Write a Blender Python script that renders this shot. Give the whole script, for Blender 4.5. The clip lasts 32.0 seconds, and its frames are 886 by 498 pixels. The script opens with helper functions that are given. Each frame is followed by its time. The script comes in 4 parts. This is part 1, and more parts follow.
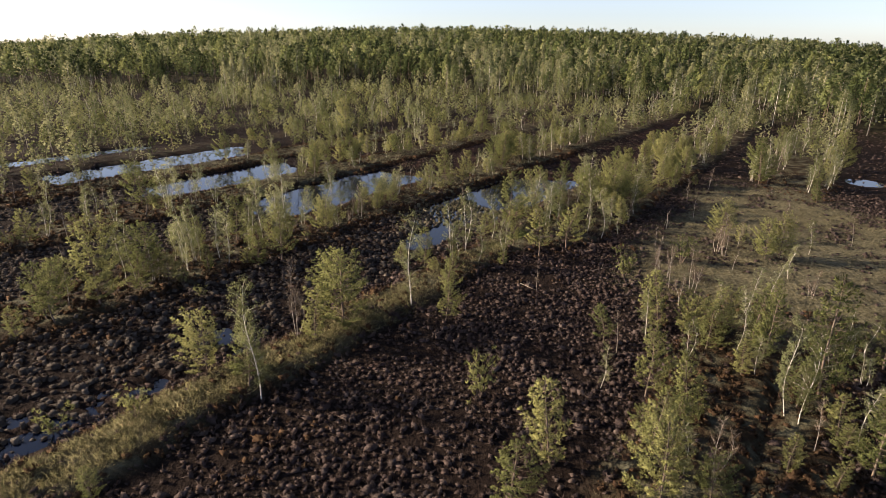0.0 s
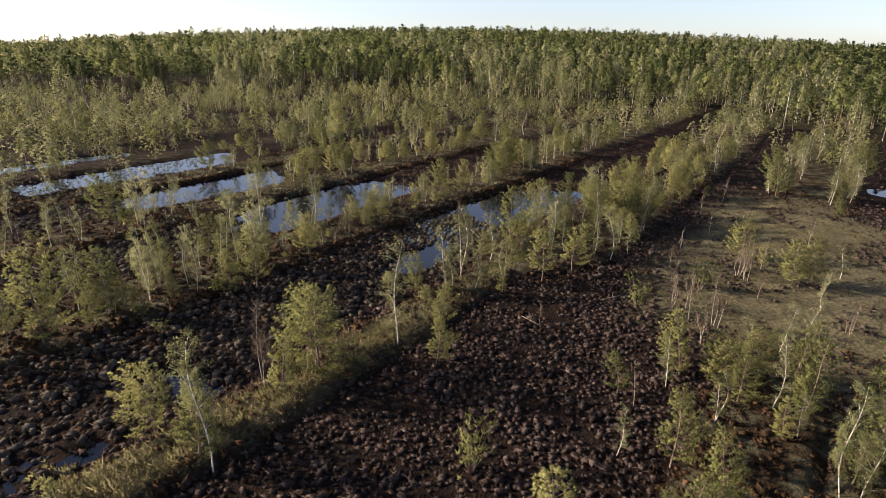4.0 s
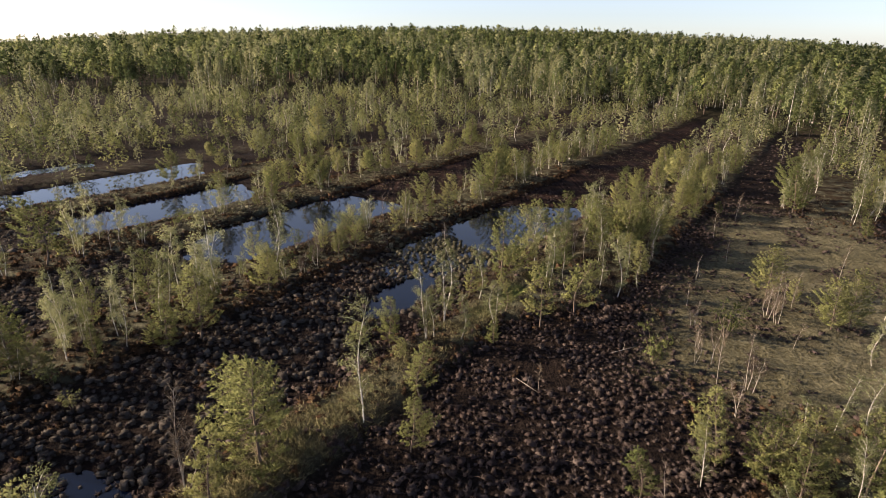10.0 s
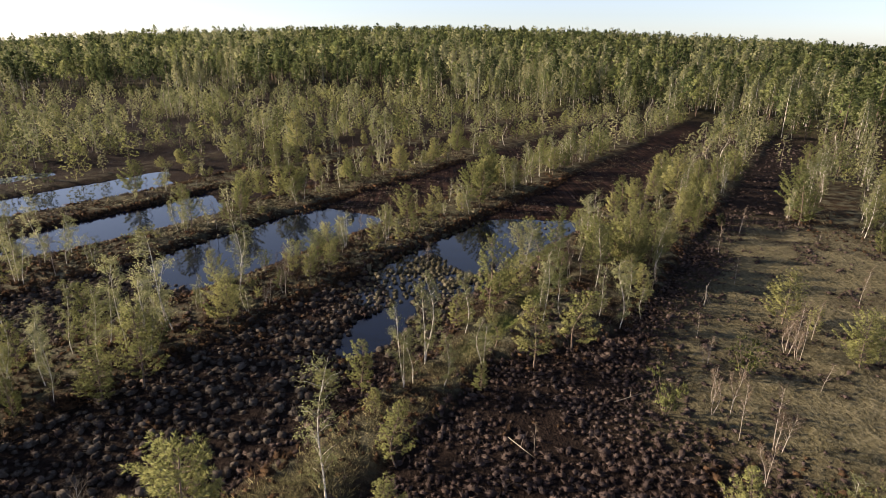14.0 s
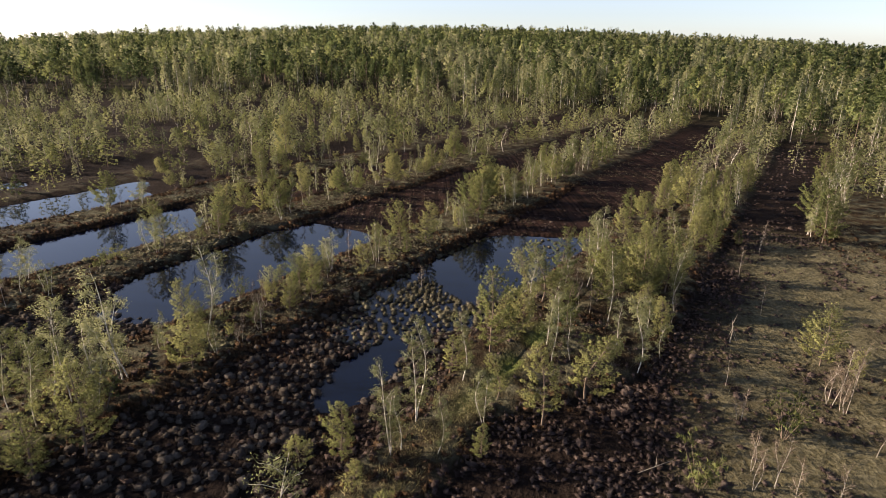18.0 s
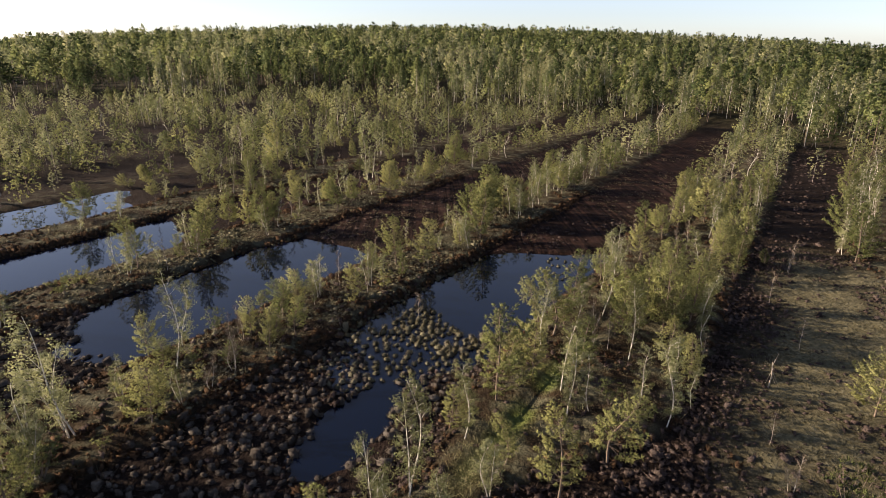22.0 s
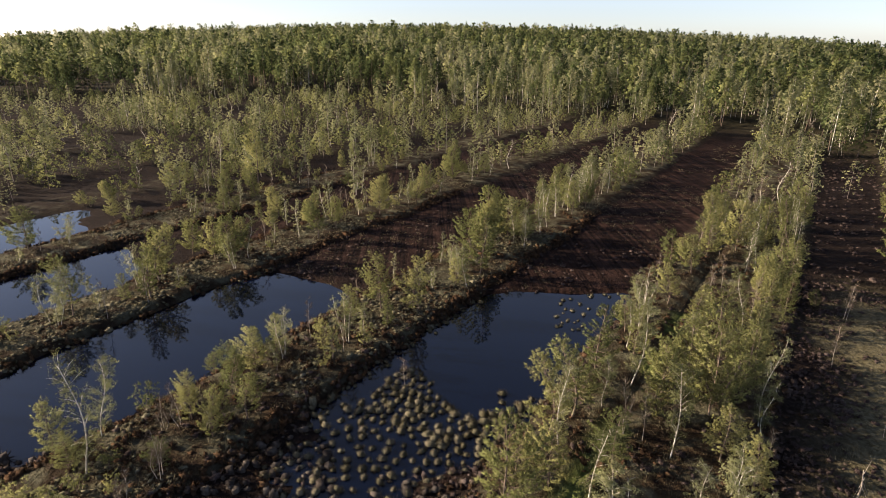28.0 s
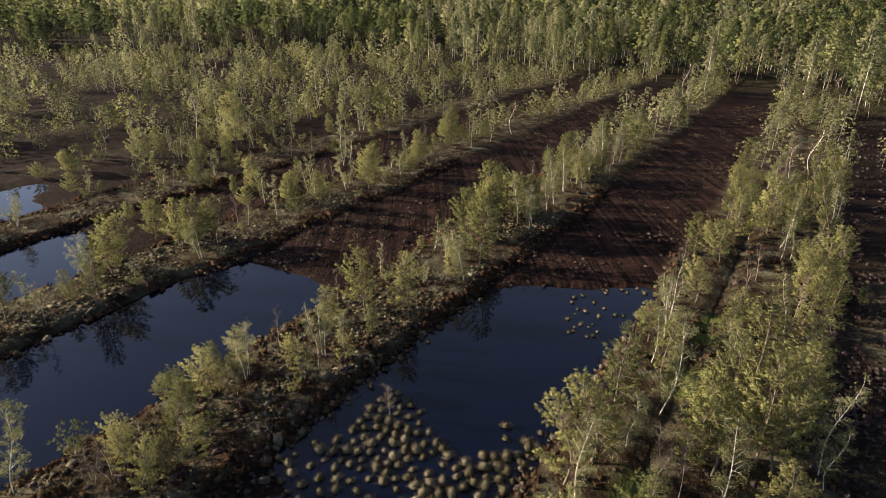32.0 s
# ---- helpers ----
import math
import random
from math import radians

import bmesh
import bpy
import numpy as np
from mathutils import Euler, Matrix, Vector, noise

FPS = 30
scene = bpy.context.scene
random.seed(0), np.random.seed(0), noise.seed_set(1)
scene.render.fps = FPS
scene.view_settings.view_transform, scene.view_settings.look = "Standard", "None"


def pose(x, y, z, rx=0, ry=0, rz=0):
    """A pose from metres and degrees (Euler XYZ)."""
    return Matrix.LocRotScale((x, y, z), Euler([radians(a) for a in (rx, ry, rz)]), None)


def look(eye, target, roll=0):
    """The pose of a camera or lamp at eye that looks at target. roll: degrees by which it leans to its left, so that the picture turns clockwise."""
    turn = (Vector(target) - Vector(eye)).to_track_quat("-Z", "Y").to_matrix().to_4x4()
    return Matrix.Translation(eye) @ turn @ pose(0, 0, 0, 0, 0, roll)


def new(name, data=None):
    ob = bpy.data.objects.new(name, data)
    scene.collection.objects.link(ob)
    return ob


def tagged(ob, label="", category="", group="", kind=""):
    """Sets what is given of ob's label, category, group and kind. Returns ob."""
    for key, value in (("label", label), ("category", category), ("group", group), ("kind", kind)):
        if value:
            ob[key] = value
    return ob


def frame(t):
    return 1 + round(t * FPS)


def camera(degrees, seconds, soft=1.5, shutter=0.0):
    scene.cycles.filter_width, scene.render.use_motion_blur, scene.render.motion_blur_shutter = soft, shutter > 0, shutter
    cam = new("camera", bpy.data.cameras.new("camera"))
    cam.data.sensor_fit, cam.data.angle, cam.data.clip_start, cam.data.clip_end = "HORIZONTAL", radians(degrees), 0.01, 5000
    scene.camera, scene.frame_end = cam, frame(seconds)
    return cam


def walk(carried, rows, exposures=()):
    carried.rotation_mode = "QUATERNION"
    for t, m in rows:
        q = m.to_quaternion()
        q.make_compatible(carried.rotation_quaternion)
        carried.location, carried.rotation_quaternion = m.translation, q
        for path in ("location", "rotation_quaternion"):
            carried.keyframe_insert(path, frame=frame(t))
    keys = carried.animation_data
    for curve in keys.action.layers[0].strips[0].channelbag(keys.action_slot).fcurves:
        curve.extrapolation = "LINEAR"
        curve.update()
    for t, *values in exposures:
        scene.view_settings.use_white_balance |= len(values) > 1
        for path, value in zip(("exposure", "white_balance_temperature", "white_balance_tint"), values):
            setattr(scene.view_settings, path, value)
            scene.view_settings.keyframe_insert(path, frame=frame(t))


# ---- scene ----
EXPO = 1.72
# ---------------------------------------------------------------- camera
cam = camera(74.2, 32.0, soft=0.8)
# seconds, x, y, z, yaw, pitch, roll (degrees)
PATH = [
    (0, 0.00, 0.00, 22.00, -0.00, -19.23, 0.69),
    (1, 0.17, 1.64, 22.04, 0.04, -19.22, 0.70),
    (2, 0.36, 3.29, 22.10, 0.06, -19.18, 0.71),
    (3, 0.54, 4.95, 22.17, 0.06, -19.19, 0.70),
    (6, 1.17, 9.81, 22.45, 0.17, -19.21, 0.71),
    (7, 1.37, 11.36, 22.52, 0.18, -19.23, 0.71),
    (8, 1.61, 12.91, 22.57, 0.07, -19.35, 0.72),
    (9, 1.67, 14.51, 22.63, -0.33, -19.29, 0.72),
    (10, 1.68, 16.08, 22.69, -0.76, -19.26, 0.72),
    (11, 1.77, 17.68, 22.74, -1.17, -19.23, 0.72),
    (12, 1.95, 19.22, 22.79, -1.49, -19.23, 0.73),
    (13, 2.18, 20.83, 22.84, -1.74, -19.24, 0.73),
    (14, 2.38, 22.54, 22.91, -1.92, -19.27, 0.73),
    (17, 2.79, 27.44, 23.29, -2.13, -19.33, 0.74),
    (18, 2.81, 29.01, 23.41, -2.18, -19.34, 0.73),
    (19, 2.88, 30.62, 23.52, -2.20, -19.35, 0.74),
    (20, 2.95, 32.24, 23.59, -2.21, -19.36, 0.73),
    (21, 3.03, 33.80, 23.63, -2.19, -19.37, 0.73),
    (22, 3.11, 35.38, 23.63, -2.15, -19.40, 0.74),
    (23, 3.20, 37.01, 23.62, -2.17, -19.46, 0.73),
    (24, 3.35, 38.71, 23.63, -2.15, -19.55, 0.72),
    (27, 4.07, 44.18, 24.09, -2.05, -19.58, 0.73),
    (28, 4.16, 46.25, 24.17, -2.07, -19.56, 0.72),
    (29, 4.28, 48.44, 24.23, -2.08, -19.63, 0.71),
    (29.5, 4.36, 49.48, 24.24, -2.09, -19.80, 0.71),
    (30, 4.46, 50.51, 24.26, -2.12, -20.22, 0.71),
    (30.5, 4.55, 51.53, 24.26, -2.14, -20.93, 0.71),
    (31, 4.64, 52.56, 24.26, -2.17, -21.73, 0.71),
    (31.5, 4.76, 53.61, 24.26, -2.19, -22.66, 0.71),
    (32, 4.88, 54.67, 24.26, -2.21, -23.84, 0.71),
]
walk(cam, [(t, pose(x, y, z, 90 + pitch, 0, yaw) @ pose(0, 0, 0, 0, 0, roll)) for t, x, y, z, yaw, pitch, roll in PATH],
     exposures=[(0, EXPO, 6500, 19), (32, EXPO, 6500, 19)])

# ---------------------------------------------------------------- light
SUN_FROM = Vector((-0.98, 0.18, 0.0)).normalized()   # low evening sun, well to the left and a little ahead
SUN_UP = 20.0
world = bpy.data.worlds.new("evening_sky")
scene.world = world
world.use_nodes = True
wn, wl = world.node_tree.nodes, world.node_tree.links
sky = wn.new("ShaderNodeTexSky")
sky.sky_type, sky.sun_disc = "NISHITA", False
sky.sun_elevation = radians(SUN_UP)
sky.altitude = 1000
sky.sun_rotation = math.atan2(SUN_FROM.x, SUN_FROM.y)
sky.air_density, sky.dust_density, sky.ozone_density = 1.0, 0.9, 3.5
veil = wn.new("ShaderNodeHueSaturation")          # thin high cloud pales the sky
veil.inputs["Saturation"].default_value = 0.66
wl.new(sky.outputs["Color"], veil.inputs["Color"])
wl.new(veil.outputs["Color"], wn["Background"].inputs["Color"])
wn["Background"].inputs["Strength"].default_value = 0.062
sun = new("sun", bpy.data.lights.new("sun", "SUN"))
sun.data.energy, sun.data.angle, sun.data.color = 5.0, radians(0.6), (1.0, 0.82, 0.58)
sun.matrix_world = look(SUN_FROM * 100 + Vector((0, 0, 100 * math.tan(radians(SUN_UP)))), (0, 0, 0))

# ---------------------------------------------------------------- materials
TURN = radians(34.8)      # the old peat strips run this far clockwise from +y


def mat(name, rough=0.9):
    m = bpy.data.materials.new(name)
    m.use_nodes = True
    n, l = m.node_tree.nodes, m.node_tree.links
    b = n["Principled BSDF"]
    b.inputs["Roughness"].default_value = rough
    b.inputs["Specular IOR Level"].default_value = 0.04
    return m, n, l, b


def noise_tex(n, l, scale, detail=4, coord=None, rough=0.6):
    t = n.new("ShaderNodeTexNoise")
    t.inputs["Scale"].default_value, t.inputs["Detail"].default_value = scale, detail
    t.inputs["Roughness"].default_value = rough
    if coord is not None:
        l.new(coord, t.inputs["Vector"])
    return t.outputs["Fac"]


def ramp(n, l, fac, *stops):
    r = n.new("ShaderNodeValToRGB")
    while len(r.color_ramp.elements) < len(stops):
        r.color_ramp.elements.new(0.5)
    for e, (p, c) in zip(r.color_ramp.elements, stops):
        e.position, e.color = p, (*c, 1)
    l.new(fac, r.inputs["Fac"])
    return r.outputs["Color"]


def mixc(n, l, fac, a, b, how="MIX"):
    x = n.new("ShaderNodeMix")
    x.data_type, x.blend_type = "RGBA", how
    for sock, v in ((x.inputs[0], fac), (x.inputs[6], a), (x.inputs[7], b)):
        if isinstance(v, (int, float)):
            sock.default_value = v
        elif isinstance(v, tuple):
            sock.default_value = (*v, 1)
        else:
            l.new(v, sock)
    return x.outputs[2]


def maths(n, l, op, a, b=0.0):
    x = n.new("ShaderNodeMath")
    x.operation = op
    for sock, v in ((x.inputs[0], a), (x.inputs[1], b)):
        if isinstance(v, (int, float)):
            sock.default_value = v
        else:
            l.new(v, sock)
    return x.outputs[0]


def bump(n, l, b, height, strength=0.5, dist=0.1):
    x = n.new("ShaderNodeBump")
    x.inputs["Strength"].default_value, x.inputs["Distance"].default_value = strength, dist
    l.new(height, x.inputs["Height"])
    l.new(x.outputs["Normal"], b.inputs["Normal"])


def world_pos(n):
    return n.new("ShaderNodeNewGeometry").outputs["Position"]


def ground_material():
    m, n, l, b = mat("bog_ground", 0.95)
    pos = world_pos(n)

    def mask(name):
        a = n.new("ShaderNodeAttribute")
        a.attribute_name = name
        return a.outputs["Fac"]
    fine, mid, big = noise_tex(n, l, 3.0, 6, pos), noise_tex(n, l, 0.55, 5, pos), noise_tex(n, l, 0.06, 3, pos)
    heath = ramp(n, l, fine, (0.36, (0.006, 0.0045, 0.004)), (0.54, (0.012, 0.009, 0.0075)), (0.76, (0.035, 0.027, 0.022)))
    heath = mixc(n, l, maths(n, l, "MULTIPLY", mid, 0.4), heath, (0.014, 0.008, 0.006))
    lanes = n.new("ShaderNodeMapping")            # furrows run along the strips
    lanes.inputs["Rotation"].default_value = (0, 0, TURN)
    lanes.inputs["Scale"].default_value = (1.9, 0.03, 1.0)
    l.new(pos, lanes.inputs["Vector"])
    furrow = noise_tex(n, l, 1.0, 4, lanes.outputs["Vector"])
    peat = ramp(n, l, mid, (0.3, (0.007, 0.0045, 0.004)), (0.6, (0.021, 0.0125, 0.01)), (0.8, (0.045, 0.027, 0.021)))
    peat = mixc(n, l, 0.75, peat, ramp(n, l, furrow, (0.42, (0.15, 0.15, 0.16)), (0.58, (1.5, 1.4, 1.35))), "MULTIPLY")
    grass = ramp(n, l, fine, (0.3, (0.034, 0.031, 0.02)), (0.5, (0.088, 0.082, 0.056)), (0.75, (0.17, 0.16, 0.115)))
    grass = mixc(n, l, maths(n, l, "MULTIPLY", big, 0.5), grass, (0.10, 0.085, 0.03))
    bank = ramp(n, l, mid, (0.3, (0.01, 0.007, 0.005)), (0.45, (0.028, 0.02, 0.012)), (0.56, (0.05, 0.047, 0.03)), (0.74, (0.11, 0.108, 0.072)))
    moss = ramp(n, l, fine, (0.3, (0.04, 0.055, 0.014)), (0.7, (0.12, 0.145, 0.045)))
    # forest-floor brown, its colour lowered to paint in shade between the crowns
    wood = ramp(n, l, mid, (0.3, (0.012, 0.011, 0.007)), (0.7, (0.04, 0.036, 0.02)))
    meadow = ramp(n, l, big, (0.3, (0.09, 0.10, 0.05)), (0.7, (0.16, 0.16, 0.09)))
    c = mixc(n, l, mask("peat"), heath, peat)
    c = mixc(n, l, mask("bank"), c, bank)
    c = mixc(n, l, mask("grass"), c, grass)
    c = mixc(n, l, mask("moss"), c, moss)
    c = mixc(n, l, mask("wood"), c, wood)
    c = mixc(n, l, mask("meadow"), c, meadow)
    l.new(c, b.inputs["Base Color"])
    bump(n, l, b, maths(n, l, "ADD", fine, maths(n, l, "MULTIPLY", furrow, 0.4)), 1.0, 0.3)
    return m


def water_material():
    m, n, l, b = mat("peat_water", 0.015)
    # blue base colour stands in for deep sky reflected in the water
    b.inputs["Base Color"].default_value = (0.0007, 0.002, 0.0075, 1)
    b.inputs["Specular IOR Level"].default_value = 0.5
    b.inputs["IOR"].default_value = 1.333
    pos = world_pos(n)
    bump(n, l, b, noise_tex(n, l, 0.9, 3, pos), 0.02, 0.04)
    return m


def tuft_material(name, dark, middle, light, alt, clump=0.75):
    """Dry clumps: each island has its own tone; the tips are paler through fine grain."""
    m, n, l, b = mat(name, 0.95)
    geo = n.new("ShaderNodeNewGeometry")
    info = n.new("ShaderNodeObjectInfo")
    own = n.new("ShaderNodeAttribute")
    own.attribute_name = "tone"
    pick = maths(n, l, "FRACT", maths(n, l, "ADD", own.outputs["Fac"], info.outputs["Random"]))
    pick = maths(n, l, "ADD", maths(n, l, "MULTIPLY", pick, clump), maths(n, l, "MULTIPLY", geo.outputs["Random Per Island"], 0.25))
    patch = ramp(n, l, noise_tex(n, l, 0.5, 4, geo.outputs["Position"]), (0.35, (0, 0, 0)), (0.65, (1, 1, 1)))
    pick = maths(n, l, "ADD", pick, maths(n, l, "MULTIPLY", patch, 0.75 - clump))
    c = ramp(n, l, pick, (0.1, dark), (0.5, middle), (0.9, light))
    c = mixc(n, l, maths(n, l, "MULTIPLY", noise_tex(n, l, 0.35, 3, geo.outputs["Position"]), 0.8), c, alt)
    grain = noise_tex(n, l, 22.0, 4, geo.outputs["Position"])
    c = mixc(n, l, 0.7, c, ramp(n, l, grain, (0.32, (0.2, 0.2, 0.2)), (0.68, (1.15, 1.15, 1.15))), "MULTIPLY")
    l.new(c, b.inputs["Base Color"])
    bump(n, l, b, grain, 0.7, 0.06)
    return m


def leaf_material(name, c1, c2, c3, glow=0.55):
    """Leaves and needles: a tone for each tree, a tone for each spray, and light let through."""
    m, n, l, b = mat(name, 0.7)
    geo = n.new("ShaderNodeNewGeometry")
    info = n.new("ShaderNodeObjectInfo")
    own = n.new("ShaderNodeAttribute")
    own.attribute_name = "tone"
    whole = maths(n, l, "FRACT", maths(n, l, "ADD", own.outputs["Fac"], info.outputs["Random"]))
    tone = maths(n, l, "ADD", maths(n, l, "MULTIPLY", geo.outputs["Random Per Island"], 0.18), maths(n, l, "MULTIPLY", whole, 0.82))
    c = ramp(n, l, tone, (0.15, c1), (0.5, c2), (0.85, c3))
    l.new(c, b.inputs["Base Color"])
    tr = n.new("ShaderNodeBsdfTranslucent")
    l.new(c, tr.inputs["Color"])
    mx = n.new("ShaderNodeMixShader")
    mx.inputs["Fac"].default_value = glow
    l.new(b.outputs[0], mx.inputs[1])
    l.new(tr.outputs[0], mx.inputs[2])
    l.new(mx.outputs[0], n["Material Output"].inputs["Surface"])
    return m


def bark_material(name, base, mark, scale, stretch):
    m, n, l, b = mat(name, 0.85)
    tc = n.new("ShaderNodeTexCoord")
    mp = n.new("ShaderNodeMapping")
    mp.inputs["Scale"].default_value = stretch
    l.new(tc.outputs["Object"], mp.inputs["Vector"])
    f = noise_tex(n, l, scale, 4, mp.outputs["Vector"])
    l.new(ramp(n, l, f, (0.38, mark), (0.5, base), (0.8, tuple(min(1, x * 1.15) for x in base))), b.inputs["Base Color"])
    bump(n, l, b, f, 0.4, 0.02)
    return m


M_GROUND, M_WATER = ground_material(), water_material()
M_HEATH = tuft_material("heath_tussock", (0.028, 0.0225, 0.022), (0.076, 0.063, 0.06), (0.165, 0.138, 0.125), (0.072, 0.048, 0.04), 0.28)
M_HEATHER = tuft_material("rusty_heather", (0.028, 0.016, 0.011), (0.075, 0.042, 0.026), (0.14, 0.082, 0.045), (0.06, 0.046, 0.028), 0.4)
M_SEDGE = tuft_material("dry_sedge", (0.12, 0.112, 0.075), (0.23, 0.212, 0.145), (0.38, 0.35, 0.25), (0.19, 0.18, 0.105))
M_GRASS = tuft_material("dry_grass", (0.078, 0.073, 0.048), (0.155, 0.147, 0.1), (0.26, 0.245, 0.18), (0.115, 0.112, 0.066))
M_TUSSOCK = tuft_material("tussock_sedge", (0.07, 0.065, 0.042), (0.14, 0.13, 0.09), (0.26, 0.24, 0.175), (0.12, 0.112, 0.068))
M_PATH_GRASS = tuft_material("straw_grass", (0.17, 0.155, 0.08), (0.32, 0.29, 0.16), (0.5, 0.45, 0.28), (0.2, 0.2, 0.09))
M_NEEDLE = leaf_material("pine_needles", (0.1, 0.118, 0.044), (0.172, 0.185, 0.072), (0.255, 0.26, 0.105), 0.32)
M_LEAF = leaf_material("young_birch_leaves", (0.116, 0.126, 0.058), (0.180, 0.195, 0.096), (0.257, 0.267, 0.14), 0.55)
M_TWIG = leaf_material("bare_twigs", (0.077, 0.061, 0.046), (0.119, 0.094, 0.069), (0.154, 0.123, 0.092), 0.1)
M_DARK_NEEDLE = leaf_material("forest_needles", (0.042, 0.06, 0.025), (0.09, 0.115, 0.045), (0.18, 0.2, 0.078), 0.35)
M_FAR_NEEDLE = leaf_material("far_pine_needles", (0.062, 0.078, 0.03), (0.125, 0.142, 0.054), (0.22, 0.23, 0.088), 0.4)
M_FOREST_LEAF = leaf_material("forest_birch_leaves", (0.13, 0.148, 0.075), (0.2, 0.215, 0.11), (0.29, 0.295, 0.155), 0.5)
M_PINE_BARK = bark_material("pine_bark", (0.15, 0.12, 0.095), (0.08, 0.06, 0.05), 6.0, (1, 1, 0.3))
M_BIRCH_BARK = bark_material("birch_bark", (0.6, 0.57, 0.5), (0.10, 0.085, 0.075), 5.0, (1, 1, 3.0))
M_GREY_BARK = bark_material("grey_birch_bark", (0.34, 0.31, 0.27), (0.12, 0.10, 0.09), 5.0, (1, 1, 3.0))
M_HASSOCK = tuft_material("heath_hassock", (0.032, 0.028, 0.025), (0.078, 0.07, 0.061), (0.175, 0.16, 0.138), (0.058, 0.047, 0.04), 0.45)
M_DEAD_WOOD = bark_material("weathered_wood", (0.27, 0.24, 0.2), (0.17, 0.145, 0.12), 5.0, (1, 1, 0.3))

# ---------------------------------------------------------------- the lie of the land
# u runs along the old peat strips, v across them (to the right)
SU, CU = math.sin(TURN), math.cos(TURN)


def to_uv(x, y):
    return SU * x + CU * y, CU * x - SU * y


def to_xy(u, v):
    return SU * u + CU * v, CU * u - SU * v


def lattice(ix, iy, seed):
    h = np.sin(ix * 127.1 + iy * 311.7 + seed * 74.7) * 43758.5453
    return h - np.floor(h)


def vnoise(x, y, seed=0):
    x, y = np.asarray(x, float), np.asarray(y, float)
    ix, iy = np.floor(x), np.floor(y)
    fx, fy = x - ix, y - iy
    fx, fy = fx * fx * (3 - 2 * fx), fy * fy * (3 - 2 * fy)
    a, b = lattice(ix, iy, seed), lattice(ix + 1, iy, seed)
    c, d = lattice(ix, iy + 1, seed), lattice(ix + 1, iy + 1, seed)
    return (a + (b - a) * fx) * (1 - fy) + (c + (d - c) * fx) * fy


def fbm(x, y, seed=0, octaves=3):
    t, k = 0.0, 0.0
    for o in range(octaves):
        t = t + vnoise(x * 2 ** o, y * 2 ** o, seed + o) * 0.5 ** o
        k += 0.5 ** o
    return t / k


def smooth(a, b, x):
    t = np.clip((x - a) / (b - a), 0, 1)
    return t * t * (3 - 2 * t)


# banks between the strips: middle, half width, height
BANKS = [(-54.0, 4.6, 0.45), (-76.8, 4.2, 0.36), (-97.5, 4.0, 0.34), (-119.0, 4.0, 0.7), (-141.0, 4.0, 0.6),
         (-163.0, 4.0, 0.6), (-185.0, 4.0, 0.6), (-207.0, 4.0, 0.5), (16.0, 4.0, 0.5), (38.0, 4.0, 0.5)]
WATER = -0.22
# ponds: v from, v to, u from, u to, slant of the far shore
PONDS = [(-49.6, -35.8, 60.0, 94.0, 0.7), (-72.9, -58.6, 48.5, 81.8, 0.1), (-93.4, -80.4, 46.0, 74.5, -0.5),
         (-114.4, -101.4, 39.0, 79.5, -0.5), (-131.0, -125.5, 30.0, 70.0, 0.1)]


def bank_amount(u, v):
    """1 on top of a bank, 0 on the strips."""
    w = 1.6 * (fbm(u / 9, v / 9, 3) - 0.5)
    best, high = np.zeros_like(u), np.zeros_like(u)
    for mid, half, top in BANKS:
        top = top if mid > -110 else 0.3 * top
        a = 1 - smooth(half - 1.0, half + 0.9, np.abs(v - mid) + w)
        best, high = np.maximum(best, a), np.maximum(high, a * top)
    wide = smooth(52, 68, u)                      # the near bank widens beyond the clearing
    a = 1 - smooth(1.4 + 4.4 * wide, 3.2 + 4.4 * wide, np.abs(v + 31.2 - 2.0 * wide) + w)
    best, high = np.maximum(best, a), np.maximum(high, a * 0.55)
    a = 1 - smooth(4.0, 6.8, np.abs(v + 2.0 + 5.0 * smooth(50, 100, u)) + 1.5 * w)
    a = a * (1 - smooth(50, 60, u) * (1 - smooth(100, 112, u)))
    best, high = np.maximum(best, a), np.maximum(high, a * 0.45)
    return best, high


def pond_amount(u, v):
    best = np.zeros_like(u)
    for i, (v0, v1, u0, u1, slant) in enumerate(PONDS):
        w = 3.0 * (fbm(u / 6, v / 6, 20 + i) - 0.5)
        mid = (v0 + v1) / 2
        side = np.minimum(v - v0, v1 - v) + 0.55 * w
        ends = np.minimum((u - u0) * 0.55 + 1.6 * w - 0.25 * np.abs(v - mid), u1 + slant * (v - mid) - u + 1.3 * w)
        e = -1.6 * np.log(np.exp(-np.clip(side, -30, 30) / 1.6) + np.exp(-np.clip(ends, -30, 30) / 1.6)) + 0.2
        best = np.maximum(best, smooth(-0.6, 1.4, e))
    return np.maximum(best, pool_amount(u, v))


def pool_amount(u, v):
    """The open pool among the hassocks short of the first pond."""
    w = 1.2 * (fbm(u / 2.5, v / 2.5, 28) - 0.5)
    return 1 - smooth(0.75, 1.1, np.hypot((u - 55.0) / 5.2, (v + 40.2 + 0.12 * (u - 55)) / 2.3) + 0.5 * w)


def grassy(u, v):
    """Dry grass of the clearing, broken by patches of heath."""
    gn = 9 * (fbm(u / 7, v / 7, 33) - 0.5)
    edge = v + gn - 0.12 * np.clip(66 - u, 0, 30) - 1.2 * smooth(58, 70, u)
    patch = 1 - 0.4 * smooth(0.55, 0.67, fbm(u / 3.5, v / 3.5, 34))
    return smooth(-23, -17, edge) * smooth(48, 60, u + gn) * (1 - smooth(96, 110, u + gn + 0.45 * v)) * patch


